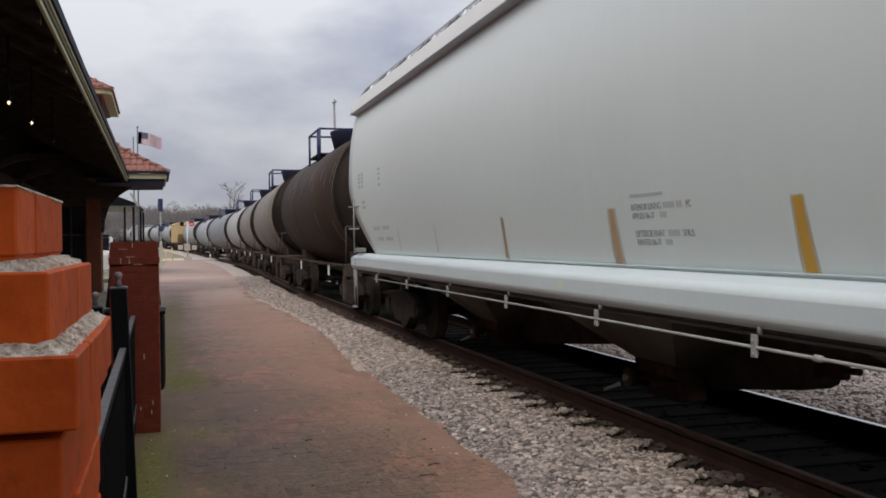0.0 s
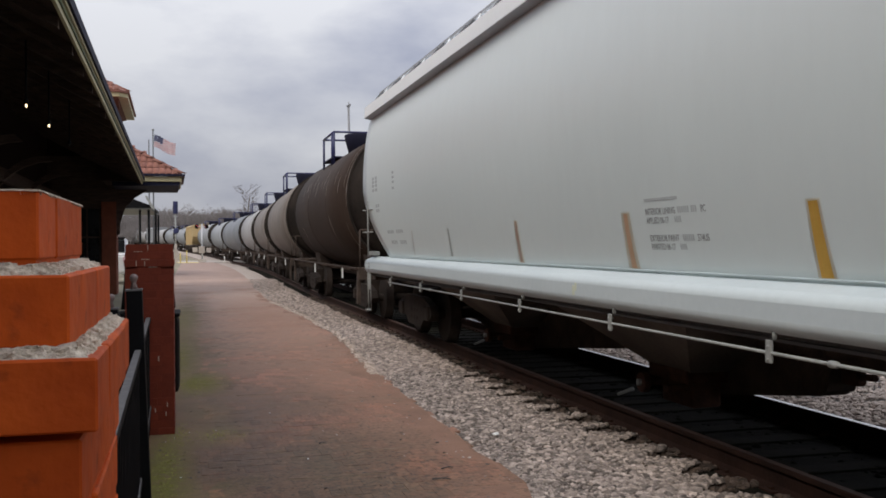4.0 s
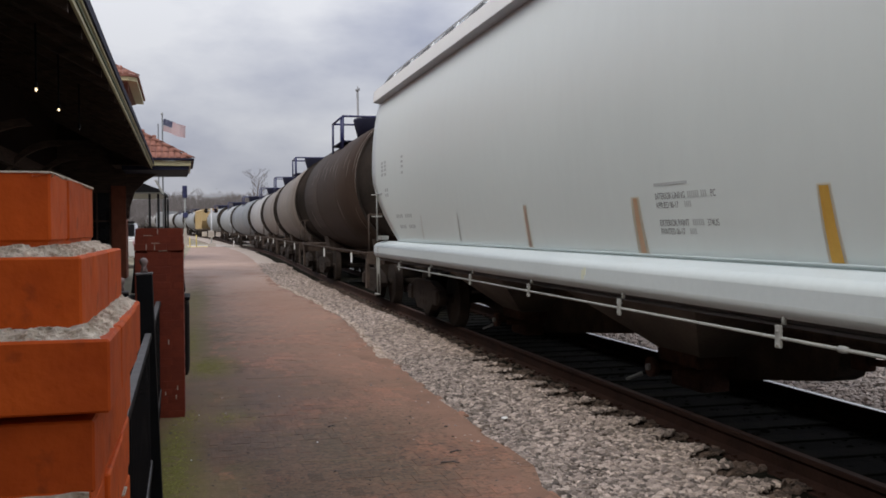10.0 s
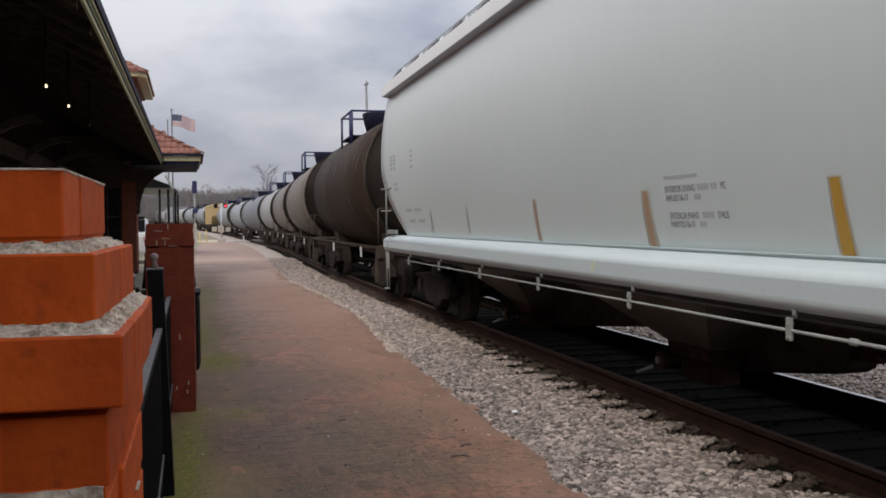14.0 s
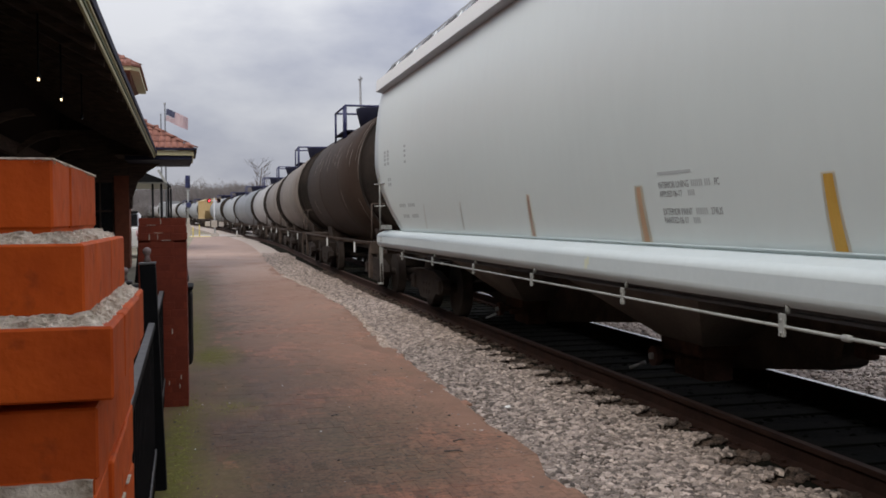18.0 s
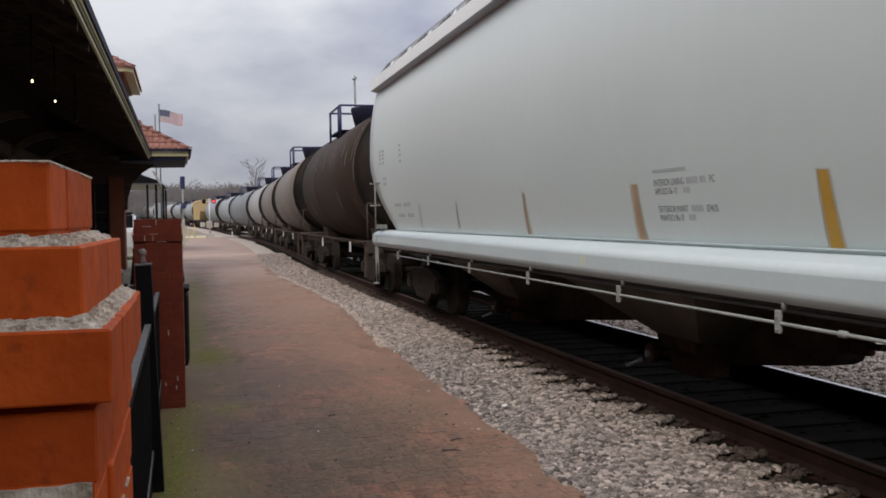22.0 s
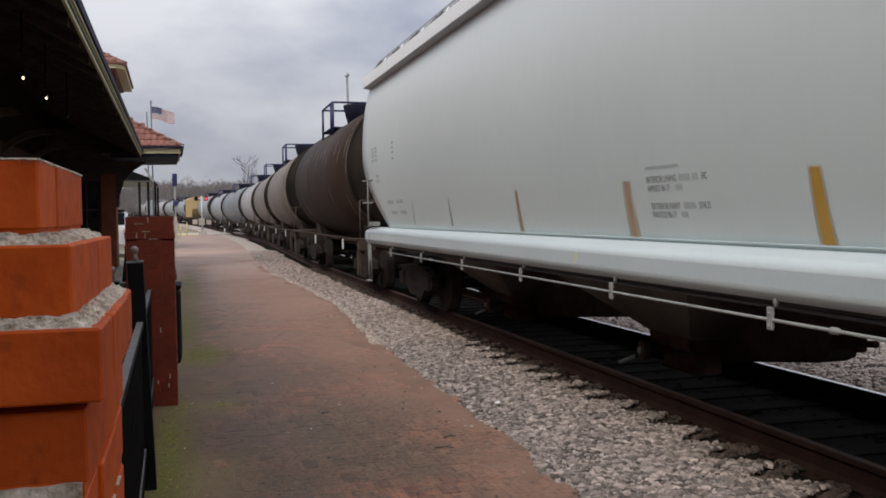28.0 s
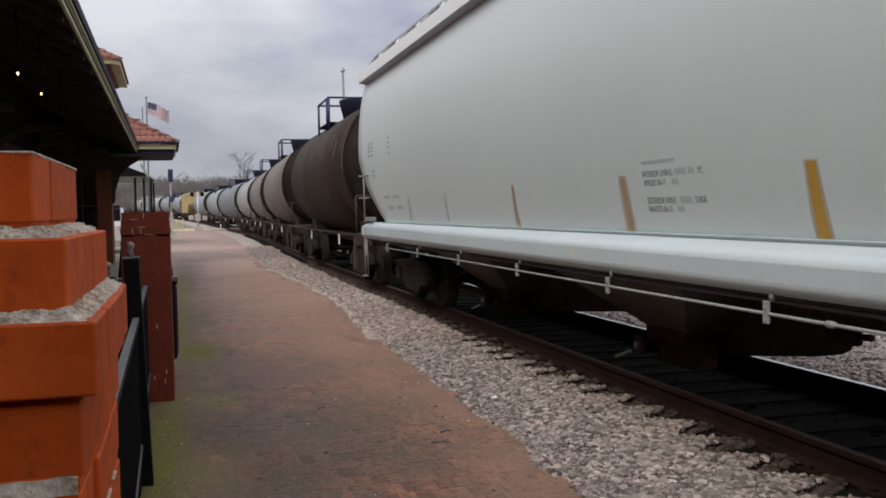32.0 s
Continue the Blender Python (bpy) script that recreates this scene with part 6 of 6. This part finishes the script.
def ball_post(x, y, h, label, lean=0.0):
    ob = thing("fence_post", label, "fence post", "posts of the fence", pose(x, y, 0, 0, lean, 0))
    bm = bmesh.new()
    box(bm, -0.045, 0.045, -0.045, 0.045, -0.01, h - 0.105, 0.005)
    part("shaft", bm, M["iron"], ob)
    bm = bmesh.new()
    box(bm, -0.048, 0.048, -0.048, 0.048, h - 0.105, h - 0.094, 0.004)
    part("cap", bm, M["ironpale"], ob, "worn square cap")
    bm = bmesh.new()
    spin(bm, [(h - 0.093, 0.022), (h - 0.062, 0.014)] + [(h - 0.03 - 0.0245 * math.cos(a), 0.0245 * math.sin(a)) for a in [0.7 + 0.27 * k for k in range(10)]], "z", (0, 0, 0), 16)
    part("ball", bm, M["finial"], ob, "rusty worn ball finial")


ball_post(-0.282, 5.84, 1.442, "leaning black iron post with a rusty worn ball finial", -1.9)
ball_post(-0.50, 6.4, 1.30, "black iron gate post with a dark ball finial")

bin_ = thing("trash_can", "black rounded trash can behind the brick pier", "trash can", at=pose(-0.40, 9.6, 0))
bm = bmesh.new()
box(bm, -0.28, 0.28, -0.28, 0.28, 0.20, 0.92, 0.06)
part("body", bm, M["plastic"], bin_)
bm = bmesh.new()
box(bm, -0.29, 0.29, -0.29, 0.29, 0.925, 0.96, 0.015)
part("rim", bm, M["iron"], bin_)
bm = bmesh.new()
lo = [bm.verts.new((x, y, 0.962)) for x, y in ((-0.25, -0.25), (0.25, -0.25), (0.25, 0.25), (-0.25, 0.25))]
hi = [bm.verts.new((x, y, 1.34)) for x, y in ((-0.21, -0.21), (0.21, -0.21), (0.21, 0.21), (-0.21, 0.21))]
for k in range(4):
    bm.faces.new((lo[k], lo[(k + 1) % 4], hi[(k + 1) % 4], hi[k]))
bm.faces.new(lo[::-1])
bm.faces.new(hi)
bmesh.ops.bevel(bm, geom=bm.edges[:], offset=0.04, segments=2, affect="EDGES")
part("lid", bm, M["plastic"], bin_, "tall dark lid")
bm = bmesh.new()
box(bm, -0.2, 0.2, -0.2, 0.2, 0.0, 0.2, 0.02)
part("base", bm, M["rust"], bin_)

# ---------------------------------------------------------------- crossing, masts, flag, trees
sig = thing("block_signal", "slim silver signal mast with a dark hooded head at the crossing", "railway signal", at=pose(-1.42, 92, 0))
bm = bmesh.new()
rod(bm, (0, 0, 0), (0, 0, 5.0), 0.07, sides=10)
part("mast", bm, M["rodgrey"], sig)
bm = bmesh.new()
box(bm, -0.22, 0.22, -0.2, 0.2, 4.55, 5.7, 0.05)
for z in (4.85, 5.15, 5.45):
    spin(bm, ((-0.42, 0.12), (-0.2, 0.13)), "y", (0, 0, z), 10)
part("signal_head", bm, M["navy"], sig, "dark blue-black signal head")
bm = bmesh.new()
spin(bm, ((-0.14, 0.2), (-0.1, 0.27), (0.06, 0.27), (0.1, 0.2)), "y", (0.04, 0, 2.95), 16)
part("lower_disc", bm, M["navy"], sig, "dark round disc on the mast")
bm = bmesh.new()
box(bm, -0.2, 0.2, -0.2, 0.2, 0, 1.2, 0.03)
box(bm, -0.13, 0.13, -0.13, 0.13, 1.2, 1.7, 0.03)
part("relay_case", bm, M["concrete"], sig, "pale relay case at the foot")
for k in range(8):
    bm = bmesh.new()
    rod(bm, (-0.2, 0.1, 2.2 + 0.3 * k), (0.2, 0.1, 2.2 + 0.3 * k), 0.015, sides=5)
    part("rung", bm, M["silver"], sig)

crossing = thing("crossing_signal", "crossing signal with two red lamps and a pale gate mechanism", "crossing signal", at=pose(0.85, 92, 0))
bm = bmesh.new()
rod(bm, (0.12, 0, 0), (0.12, 0, 3.6), 0.075, sides=10)
part("mast", bm, M["silver"], crossing)
bm = bmesh.new()
rod(bm, (-0.38, 0, 3.35), (0.55, 0, 3.35), 0.04, sides=8)
part("crossarm", bm, M["silver"], crossing)
for x in (-0.35, 0.52):
    bm = bmesh.new()
    spin(bm, ((-0.03, 0.21), (0.03, 0.21)), "y", (x, 0.06, 3.35), 20)
    part("backboard", bm, M["plastic"], crossing, "round black backboard")
    bm = bmesh.new()
    for k in range(9):
        a0, a1 = math.pi * (k / 9) * 0.9 + 0.15, math.pi * ((k + 1) / 9) * 0.9 + 0.15
        q = [bm.verts.new((x + 0.17 * math.cos(a), y, 3.35 + 0.17 * math.sin(a))) for a, y in ((a0, -0.02), (a1, -0.02), (a1, -0.26), (a0, -0.26))]
        bm.faces.new(q)
    bmesh.ops.solidify(bm, geom=bm.faces[:], thickness=0.008)
    part("hood", bm, M["plastic"], crossing, "black lamp hood")
LENSES = []
for x in (-0.35, 0.52):
    bm = bmesh.new()
    spin(bm, ((-0.045, 0.02), (-0.04, 0.07), (-0.012, 0.095), (0.0, 0.10), (0.012, 0.095), (0.02, 0.085)), "y", (0, 0, 0), 16)
    for f in bm.faces:
        f.material_index = 0 if f.calc_center_median().y < 0.004 else 1
    ob = part("red_lamp", bm, (M["red_light"], M["plastic"]), crossing, "turning red lamp of the flashing pair")
    ob.matrix_basis = pose(x, -0.08, 3.35)
    LENSES.append(ob)
bm = bmesh.new()
box(bm, -0.2, 0.36, -0.2, 0.3, 0.85, 1.5, 0.04)
box(bm, -0.75, -0.3, -0.08, 0.12, 0.95, 1.4, 0.03)
box(bm, 0.5, 0.95, -0.08, 0.12, 0.95, 1.35, 0.03)
part("gate_mechanism", bm, M["concrete"], crossing, "pale grey gate mechanism with counterweights")
bm = bmesh.new()
box(bm, -0.25, 0.5, -0.3, 0.3, 0, 0.3, 0.03)
part("footing", bm, M["concrete"], crossing)
for x, y, h in ((-0.42, 90.8, 1.1), (-1.0, 91.2, 0.9), (2.9, 88.5, 0.55)):
    bm = bmesh.new()
    spin(bm, ((0, 0.05), (h - 0.06, 0.05), (h, 0.02)), "z", (0, 0, 0), 10)
    post = part("bollard", bm, M["yellow" if x < 0 else "white"], None, at=pose(x, y, 0.02))
    tagged(post, "short painted steel bollard by the crossing", "bollard", "bollards at the crossing")

pole = thing("flagpole", "tall thin flagpole behind the station", "flagpole", at=pose(-2.56, 70, 0))
bm = bmesh.new()
rod(bm, (0, 0, 0), (0, 0, 9.7), 0.06, 0.045, 8)
part("shaft", bm, M["walkgrey"], pole)
bm = bmesh.new()
spin(bm, [(9.78 - 0.09 * math.cos(0.3 * k), 0.09 * math.sin(0.3 * k)) for k in range(11)], "z", (0, 0, 0), 10)
part("truck_ball", bm, M["galv"], pole)
pole2 = thing("flagpole", "second shorter bare flagpole behind the station", "flagpole", at=pose(-2.86, 70.4, 0))
bm = bmesh.new()
rod(bm, (0, 0, 0), (0, 0, 9.1), 0.055, 0.04, 8)
part("shaft", bm, M["walkgrey"], pole2)

# the flag: upright strips that hinge on one another
FLAG_N, FLAG_W, FLAG_H = 8, 0.215, 0.84
flag = thing("flag", "wind-blown striped flag with a navy canton on the flagpole", "flag", at=pose(-2.56, 70, 8.58))
STRIPS = []
for i in range(FLAG_N):
    bm = bmesh.new()
    seam = [[bm.verts.new((x, 0, FLAG_H * s / 13)) for x in (0, FLAG_W + 0.004)] for s in range(14)]
    for s in range(13):
        f = bm.faces.new((seam[s][0], seam[s][1], seam[s + 1][1], seam[s + 1][0]))
        f.material_index = 2 if (i < 3 and s >= 6) else (0 if s % 2 == 0 else 1)
    bmesh.ops.solidify(bm, geom=bm.faces[:], thickness=0.006)
    st = part("flag_strip", bm, (M["flag_red"], M["flag_white"], M["flag_blue"]), flag)
    STRIPS.append(st)

lamp_pole = thing("light_pole", "grey pole with a small lamp head beyond the train", "light pole", at=pose(9.78, 60, -0.2))
bm = bmesh.new()
rod(bm, (0.1, 0, 0), (-0.05, 0, 10.6), 0.10, 0.07, 8)
part("shaft", bm, M["polegrey"], lamp_pole)
bm = bmesh.new()
box(bm, -0.18, 0.06, -0.09, 0.09, 10.55, 10.64, 0.03)
box(bm, -0.04, 0.10, -0.07, 0.07, 10.60, 10.72, 0.03)
rod(bm, (-0.03, 0, 10.70), (-0.04, 0, 10.86), 0.035, 0.02, sides=6)
part("lamp_head", bm, M["polegrey"], lamp_pole)


def branch(bm, a, way, length, r, depth, rnd):
    b = a + way * length
    rod(bm, a, b, r, r * 0.66, 5 if depth > 2 else 3, caps=False)
    if depth == 0:
        return
    for _ in range(3 if depth > 1 else 2):
        side = Vector((rnd.gauss(0, 1), rnd.gauss(0, 1), rnd.gauss(0, 0.55)))
        w = (way + side * rnd.uniform(0.32, 0.6) + Vector((0, 0, 0.12))).normalized()
        branch(bm, a + way * length * rnd.uniform(0.55, 1.0), w, length * rnd.uniform(0.55, 0.82), r * 0.58, depth - 1, rnd)


tree = thing("bare_tree", "tall leafless winter tree beyond the train", "tree", at=pose(9.2, 160, 0))
rnd = random.Random(5)
bm = bmesh.new()
rod(bm, (0, 0, -0.5), (0.12, 0, 4.2), 0.28, 0.18, 9, caps=False)
rod(bm, (0.12, 0, 4.2), (-0.1, 0.1, 7.2), 0.18, 0.11, 8, caps=False)
rod(bm, (-0.1, 0.1, 7.2), (0.25, 0.1, 10.2), 0.11, 0.04, 7, caps=False)
rod(bm, (0.12, 0, 4.0), (2.2, 0.2, 7.0), 0.13, 0.06, 8, caps=False)
part("trunk", bm, M["bark"], tree)
bm = bmesh.new()
for k in range(22):
    z = 5.2 + 5.0 * k / 21
    x = -0.1 + 0.1 * math.sin(z)
    side = 1 if k % 2 else -1
    branch(bm, Vector((x, 0.1, z)), Vector((side * rnd.uniform(0.5, 1.0), rnd.uniform(-0.5, 0.5), rnd.uniform(0.5, 1.1))).normalized(), rnd.uniform(0.7, 1.3), 0.045, 3, rnd)
for k in range(8):
    t = 0.35 + 0.65 * k / 7
    branch(bm, Vector((0.12 + 2.08 * t, 0.2 * t, 4.0 + 3.0 * t)), Vector((rnd.uniform(-0.4, 0.9), rnd.uniform(-0.4, 0.4), 1)).normalized(), rnd.uniform(0.6, 1.1), 0.04, 3, rnd)
part("crown", bm, M["bark"], tree, "fine bare branches")


def woods(name, count, seed, y0, y1, x_of, height, label, twigs=90):
    """Distant leafless trees: thin tapered stems and a haze of fine twigs."""
    rng = np.random.default_rng(seed)
    v, f = [], []

    def blade(p, q, w):
        i = len(v)
        v.extend([(p[0] - w, p[1], p[2]), (p[0] + w, p[1], p[2]), (q[0] + w * 0.3, q[1], q[2]), (q[0] - w * 0.3, q[1], q[2])])
        f.append((i, i + 1, i + 2, i + 3))

    for _ in range(count):
        y = y0 + (y1 - y0) * rng.random()
        x = x_of(y, rng.random())
        h = height * (0.62 + 0.4 * rng.random())
        g = rise(min(y, 430)) - 0.5
        lean = rng.normal(0, 0.25)
        blade((x, y, g), (x + lean, y, g + h * 0.8), 0.14)
        for _ in range(7):
            t = 0.25 + 0.4 * rng.random()
            a = np.array((x + lean * t, y, g + h * t))
            blade(a, a + np.array((rng.normal(0, 0.14 * h), rng.normal(0, 1.0), h * (0.16 + 0.16 * rng.random()))), 0.06)
        wide = h * (0.20 + 0.08 * rng.random())
        for _ in range(twigs):
            d = rng.normal(0, 1, 3)
            d *= rng.random() ** 0.45 / np.linalg.norm(d)
            s = np.array((x + lean + d[0] * wide, y + d[1] * wide, g + h * 0.66 + d[2] * h * 0.33))
            e = s + np.array((d[0] * 0.5 + rng.normal(0, 0.35), 0.0, 0.25 + abs(rng.normal(0, 0.4))))
            blade(s, e, 0.05 + 0.05 * rng.random())
    return raw(name, v, f, M["woods"], None, label, "stuff", "trees")


woods("far_woods", 620, 31, 250, 330, lambda y, u: -75 + 150 * u, 11.0, "hazy grey-brown leafless woods along the horizon", 240)
woods("far_woods", 330, 32, 360, 440, lambda y, u: -120 + 240 * u, 15.5, "distant leafless woods behind the bend", 110)
woods("brush", 240, 33, 236, 262, lambda y, u: -70 + 130 * u, 6.0, "low leafless brush before the woods", 90)

# parked cars seen past the station's corner
def parked_car(at, paint, label, rack=False):
    car = thing("parked_car", label, "car", "parked cars", at)
    bm = bmesh.new()
    prism(bm, ((-2.2, 0.35), (2.2, 0.35), (2.25, 0.75), (1.9, 0.95), (0.9, 1.0), (0.3, 1.45), (-1.2, 1.48), (-1.9, 1.05), (-2.25, 0.95)), -0.85, 0.85, "x")
    bmesh.ops.bevel(bm, geom=bm.edges[:], offset=0.06, segments=2, affect="EDGES")
    part("body", bm, paint, car)
    for s in (-0.86, 0.86):
        bm = bmesh.new()
        prism(bm, ((-1.15, 1.02), (0.75, 1.02), (0.28, 1.38), (-1.1, 1.4)), s - 0.006, s + 0.006, "x")
        part("side_window", bm, M["glass"], car)
    # rack: adds a dark panel so that the car's upper part is dark
    if rack:
        bm = bmesh.new()
        box(bm, -0.72, 0.72, -1.75, 0.1, 1.485, 1.54, 0.02)
        part("roof_rack", bm, M["plastic"], car, "dark panel added on the roof")
    bm = bmesh.new()
    box(bm, -0.74, 0.74, -2.02, -1.3, 1.05, 1.43, 0.02, None)
    part("rear_window", bm, M["glass"], car)
    for x in (-0.8, 0.8):
        bm = bmesh.new()
        box(bm, x - 0.12, x + 0.12, -2.28, -2.2, 0.72, 0.9, 0.02)
        part("tail_light", bm, M["flag_red"], car)
        for y in (-1.4, 1.4):
            bm = bmesh.new()
            spin(bm, ((-0.1, 0.3), (-0.1, 0.33), (0.1, 0.33), (0.1, 0.3)), "x", (x, y, 0.33), 16)
            part("wheel", bm, M["tyre"], car)


parked_car(pose(-3.5, 43.6, 0, 0, 0, 2) @ Matrix.Diagonal((1, 1, 1.28, 1)), M["white"], "tall white parked car with a dark roof beyond the station", True)
parked_car(pose(-7.6, 66, 0, 0, 0, 4), M["tank_pale"], "silver parked car beyond the station")

# ---------------------------------------------------------------- platform bricks, laid one by one
random.seed(2)
BX, BY, J = 0.1, 0.2, 0.0024
bm = bmesh.new()
box(bm, -BX / 2 + J / 2, BX / 2 - J / 2, -BY / 2 + J / 2, BY / 2 - J / 2, -0.05, 0.0)
bmesh.ops.bevel(bm, geom=[e for e in bm.edges if e.verts[0].co.z > -0.01 and e.verts[1].co.z > -0.01], offset=0.002, segments=1, affect="EDGES")
bmesh.ops.delete(bm, geom=[f for f in bm.faces if f.calc_center_median().z < -0.04], context="FACES")
PAVER = mesh_of(bm, "paving_brick", M["paver"])
platform = [o for o in scene.objects if o.name == "pavement"][0]
near, rest_v, rest_f = 0, [], []
for r in range(int((46.0 - 3.2) / BY)):
    y = 3.2 + BY * (r + 0.5)
    x = -0.7 + (BX / 2 if r % 2 else 0) + random.uniform(-0.008, 0.008)
    while x < edge(y) + 0.02 + 0.05 * random.random():
        dz = 0.0045 * noise.noise((x * 0.9, y * 0.9, 1.0)) + random.uniform(-0.002, 0.002)
        mossy = x < 0.08 + 0.12 * noise.noise((y * 0.7, 0.0, 9.0))
        tilt = (random.uniform(-0.4, 0.4), random.uniform(-0.9, 0.9), random.uniform(-1.2, 1.2))
        if mossy:
            dz -= 0.004
        if 5.2 < y < 7.2 and 0.25 < x < 1.95 and near < 300:
            near += 1
            p = new("paving_brick", PAVER)
            p.parent = platform
            p.matrix_basis = pose(x, y, dz, *tilt)
        else:
            a, b, c = BX / 2 - J / 2, BY / 2 - J / 2, 0.002
            i = len(rest_v)
            m = pose(x, y, dz, *tilt)
            for px, py, pz in ((-a, -b, -0.02), (a, -b, -0.02), (a, b, -0.02), (-a, b, -0.02), (-a, -b, -c), (a, -b, -c), (a, b, -c), (-a, b, -c),
                               (-a + c, -b + c, 0), (a - c, -b + c, 0), (a - c, b - c, 0), (-a + c, b - c, 0)):
                rest_v.append(m @ Vector((px, py, pz)))
            for k in range(4):
                n = (k + 1) % 4
                rest_f.append((i + k, i + n, i + 4 + n, i + 4 + k))
                rest_f.append((i + 4 + k, i + 4 + n, i + 8 + n, i + 8 + k))
            rest_f.append((i + 8, i + 9, i + 10, i + 11))
        x += BX
raw("paving_bricks", rest_v, rest_f, M["paverstuff"], platform, "worn brown-red paving bricks", "stuff")

# worn pale joints that cross the platform
for x0, x1, y in ((0.62, 1.30, 6.52), (0.98, 1.45, 8.42), (0.35, 0.80, 7.45), (1.25, 1.62, 7.28), (0.45, 1.2, 10.3)):
    bm = bmesh.new()
    prev = None
    for k in range(25):
        x = x0 + (x1 - x0) * k / 24
        w = max(0.0006, 0.005 * math.sin(math.pi * (k + 0.4) / 24.8) + 0.004 * noise.noise((x * 14, y, 0.0)))
        yy = y + 0.006 * noise.noise((x * 5, y, 3.0))
        ring = [bm.verts.new((x, yy - w, 0.0015)), bm.verts.new((x, yy + w, 0.0015)), bm.verts.new((x, yy, 0.006))]
        if prev:
            for q in range(3):
                bm.faces.new((prev[q], prev[(q + 1) % 3], ring[(q + 1) % 3], ring[q]))
        prev = ring
    part("joint_strip", bm, M["jointpale"], platform, "worn pale joint across the bricks")

# twigs and a pale stone on the platform
for x, y, turn, ln in ((1.74, 6.5, 20, 0.1), (1.62, 6.2, -12, 0.13), (1.0, 7.6, 35, 0.07)):
    bm = bmesh.new()
    rod(bm, (-ln / 2, 0, 0.012), (ln * 0.1, 0.006, 0.016), 0.006, 0.005, 6)
    rod(bm, (ln * 0.1, 0.006, 0.016), (ln / 2, -0.004, 0.011), 0.005, 0.003, 6)
    rod(bm, (ln * 0.1, 0.006, 0.016), (ln * 0.3, 0.03, 0.014), 0.003, 0.002, 5)
    tagged(part("twig", bm, M["bark"], None, at=pose(x, y, 0, 0, 0, turn)), "small dry twig lying on the paving", "twig", "twigs on the paving")


# ---------------------------------------------------------------- what moves
def motions():
    # crossing lamps turn over in turn: each shows red for half of the cycle
    start, cycle = 14.15, 1.192
    for side, lens in enumerate(LENSES):
        base = lens.matrix_basis.translation.copy()

        def at(angle):
            return pose(base.x, base.y, base.z, 0, 0, angle)

        first = start - cycle * 13 + (0.5 * cycle if side else 0)
        rows, angle, k = [], 180.0, 0
        flips = [first + cycle * (j // 2) + (0.575 if j % 2 else 0.085) for j in range(60)]
        lit = False
        for t in flips:
            lit = not lit
            if t < -0.2 or t > 32.2:
                angle += 180
                continue
            if not rows:
                rows.append((0.0, at(angle)))
            for dt, da in ((-0.067, 0), (-0.034, 60), (0.0, 120), (0.034, 180)):
                tt = t + dt
                if rows[-1][0] + 0.03 < tt < 31.97:
                    rows.append((tt, at(angle + da)))
            angle += 180
        rows.append((32.0, at(angle)))
        walk(lens, rows)
    # the flag streams from its pole, each strip hinged on the one before
    droop = (10, 16, 20, 22, 20, 16, 12, 8)
    tables = [[] for _ in STRIPS]
    for j in range(161):
        t = 0.2 * j
        p = Vector((0.045, 0, 0.0))
        gust = 1 + 0.35 * math.sin(0.9 * t) + 0.2 * math.sin(2.3 * t + 1)
        for i in range(FLAG_N):
            turn = (16 + 3.5 * i) * math.sin(7.1 * t - 0.95 * i) + 9 * math.sin(2.1 * t + 0.4 * i)
            tip = droop[i] / max(0.7, gust) + 5 * math.sin(5.3 * t - 0.8 * i)
            m = pose(p.x, p.y, p.z, 0, 0, turn) @ pose(0, 0, 0, 0, tip, 0)
            # strips shear down rather than tilt, so that seams stay upright
            q = pose(p.x, p.y, p.z, 0, tip * 0.2, turn)
            tables[i].append((min(t, 32.0), q))
            step = Vector((math.cos(radians(turn)) * math.cos(radians(tip)), math.sin(radians(turn)) * math.cos(radians(tip)), -math.sin(radians(tip))))
            p = p + step * FLAG_W
    for strip_, rows in zip(STRIPS, tables):
        walk(strip_, rows)


motions()
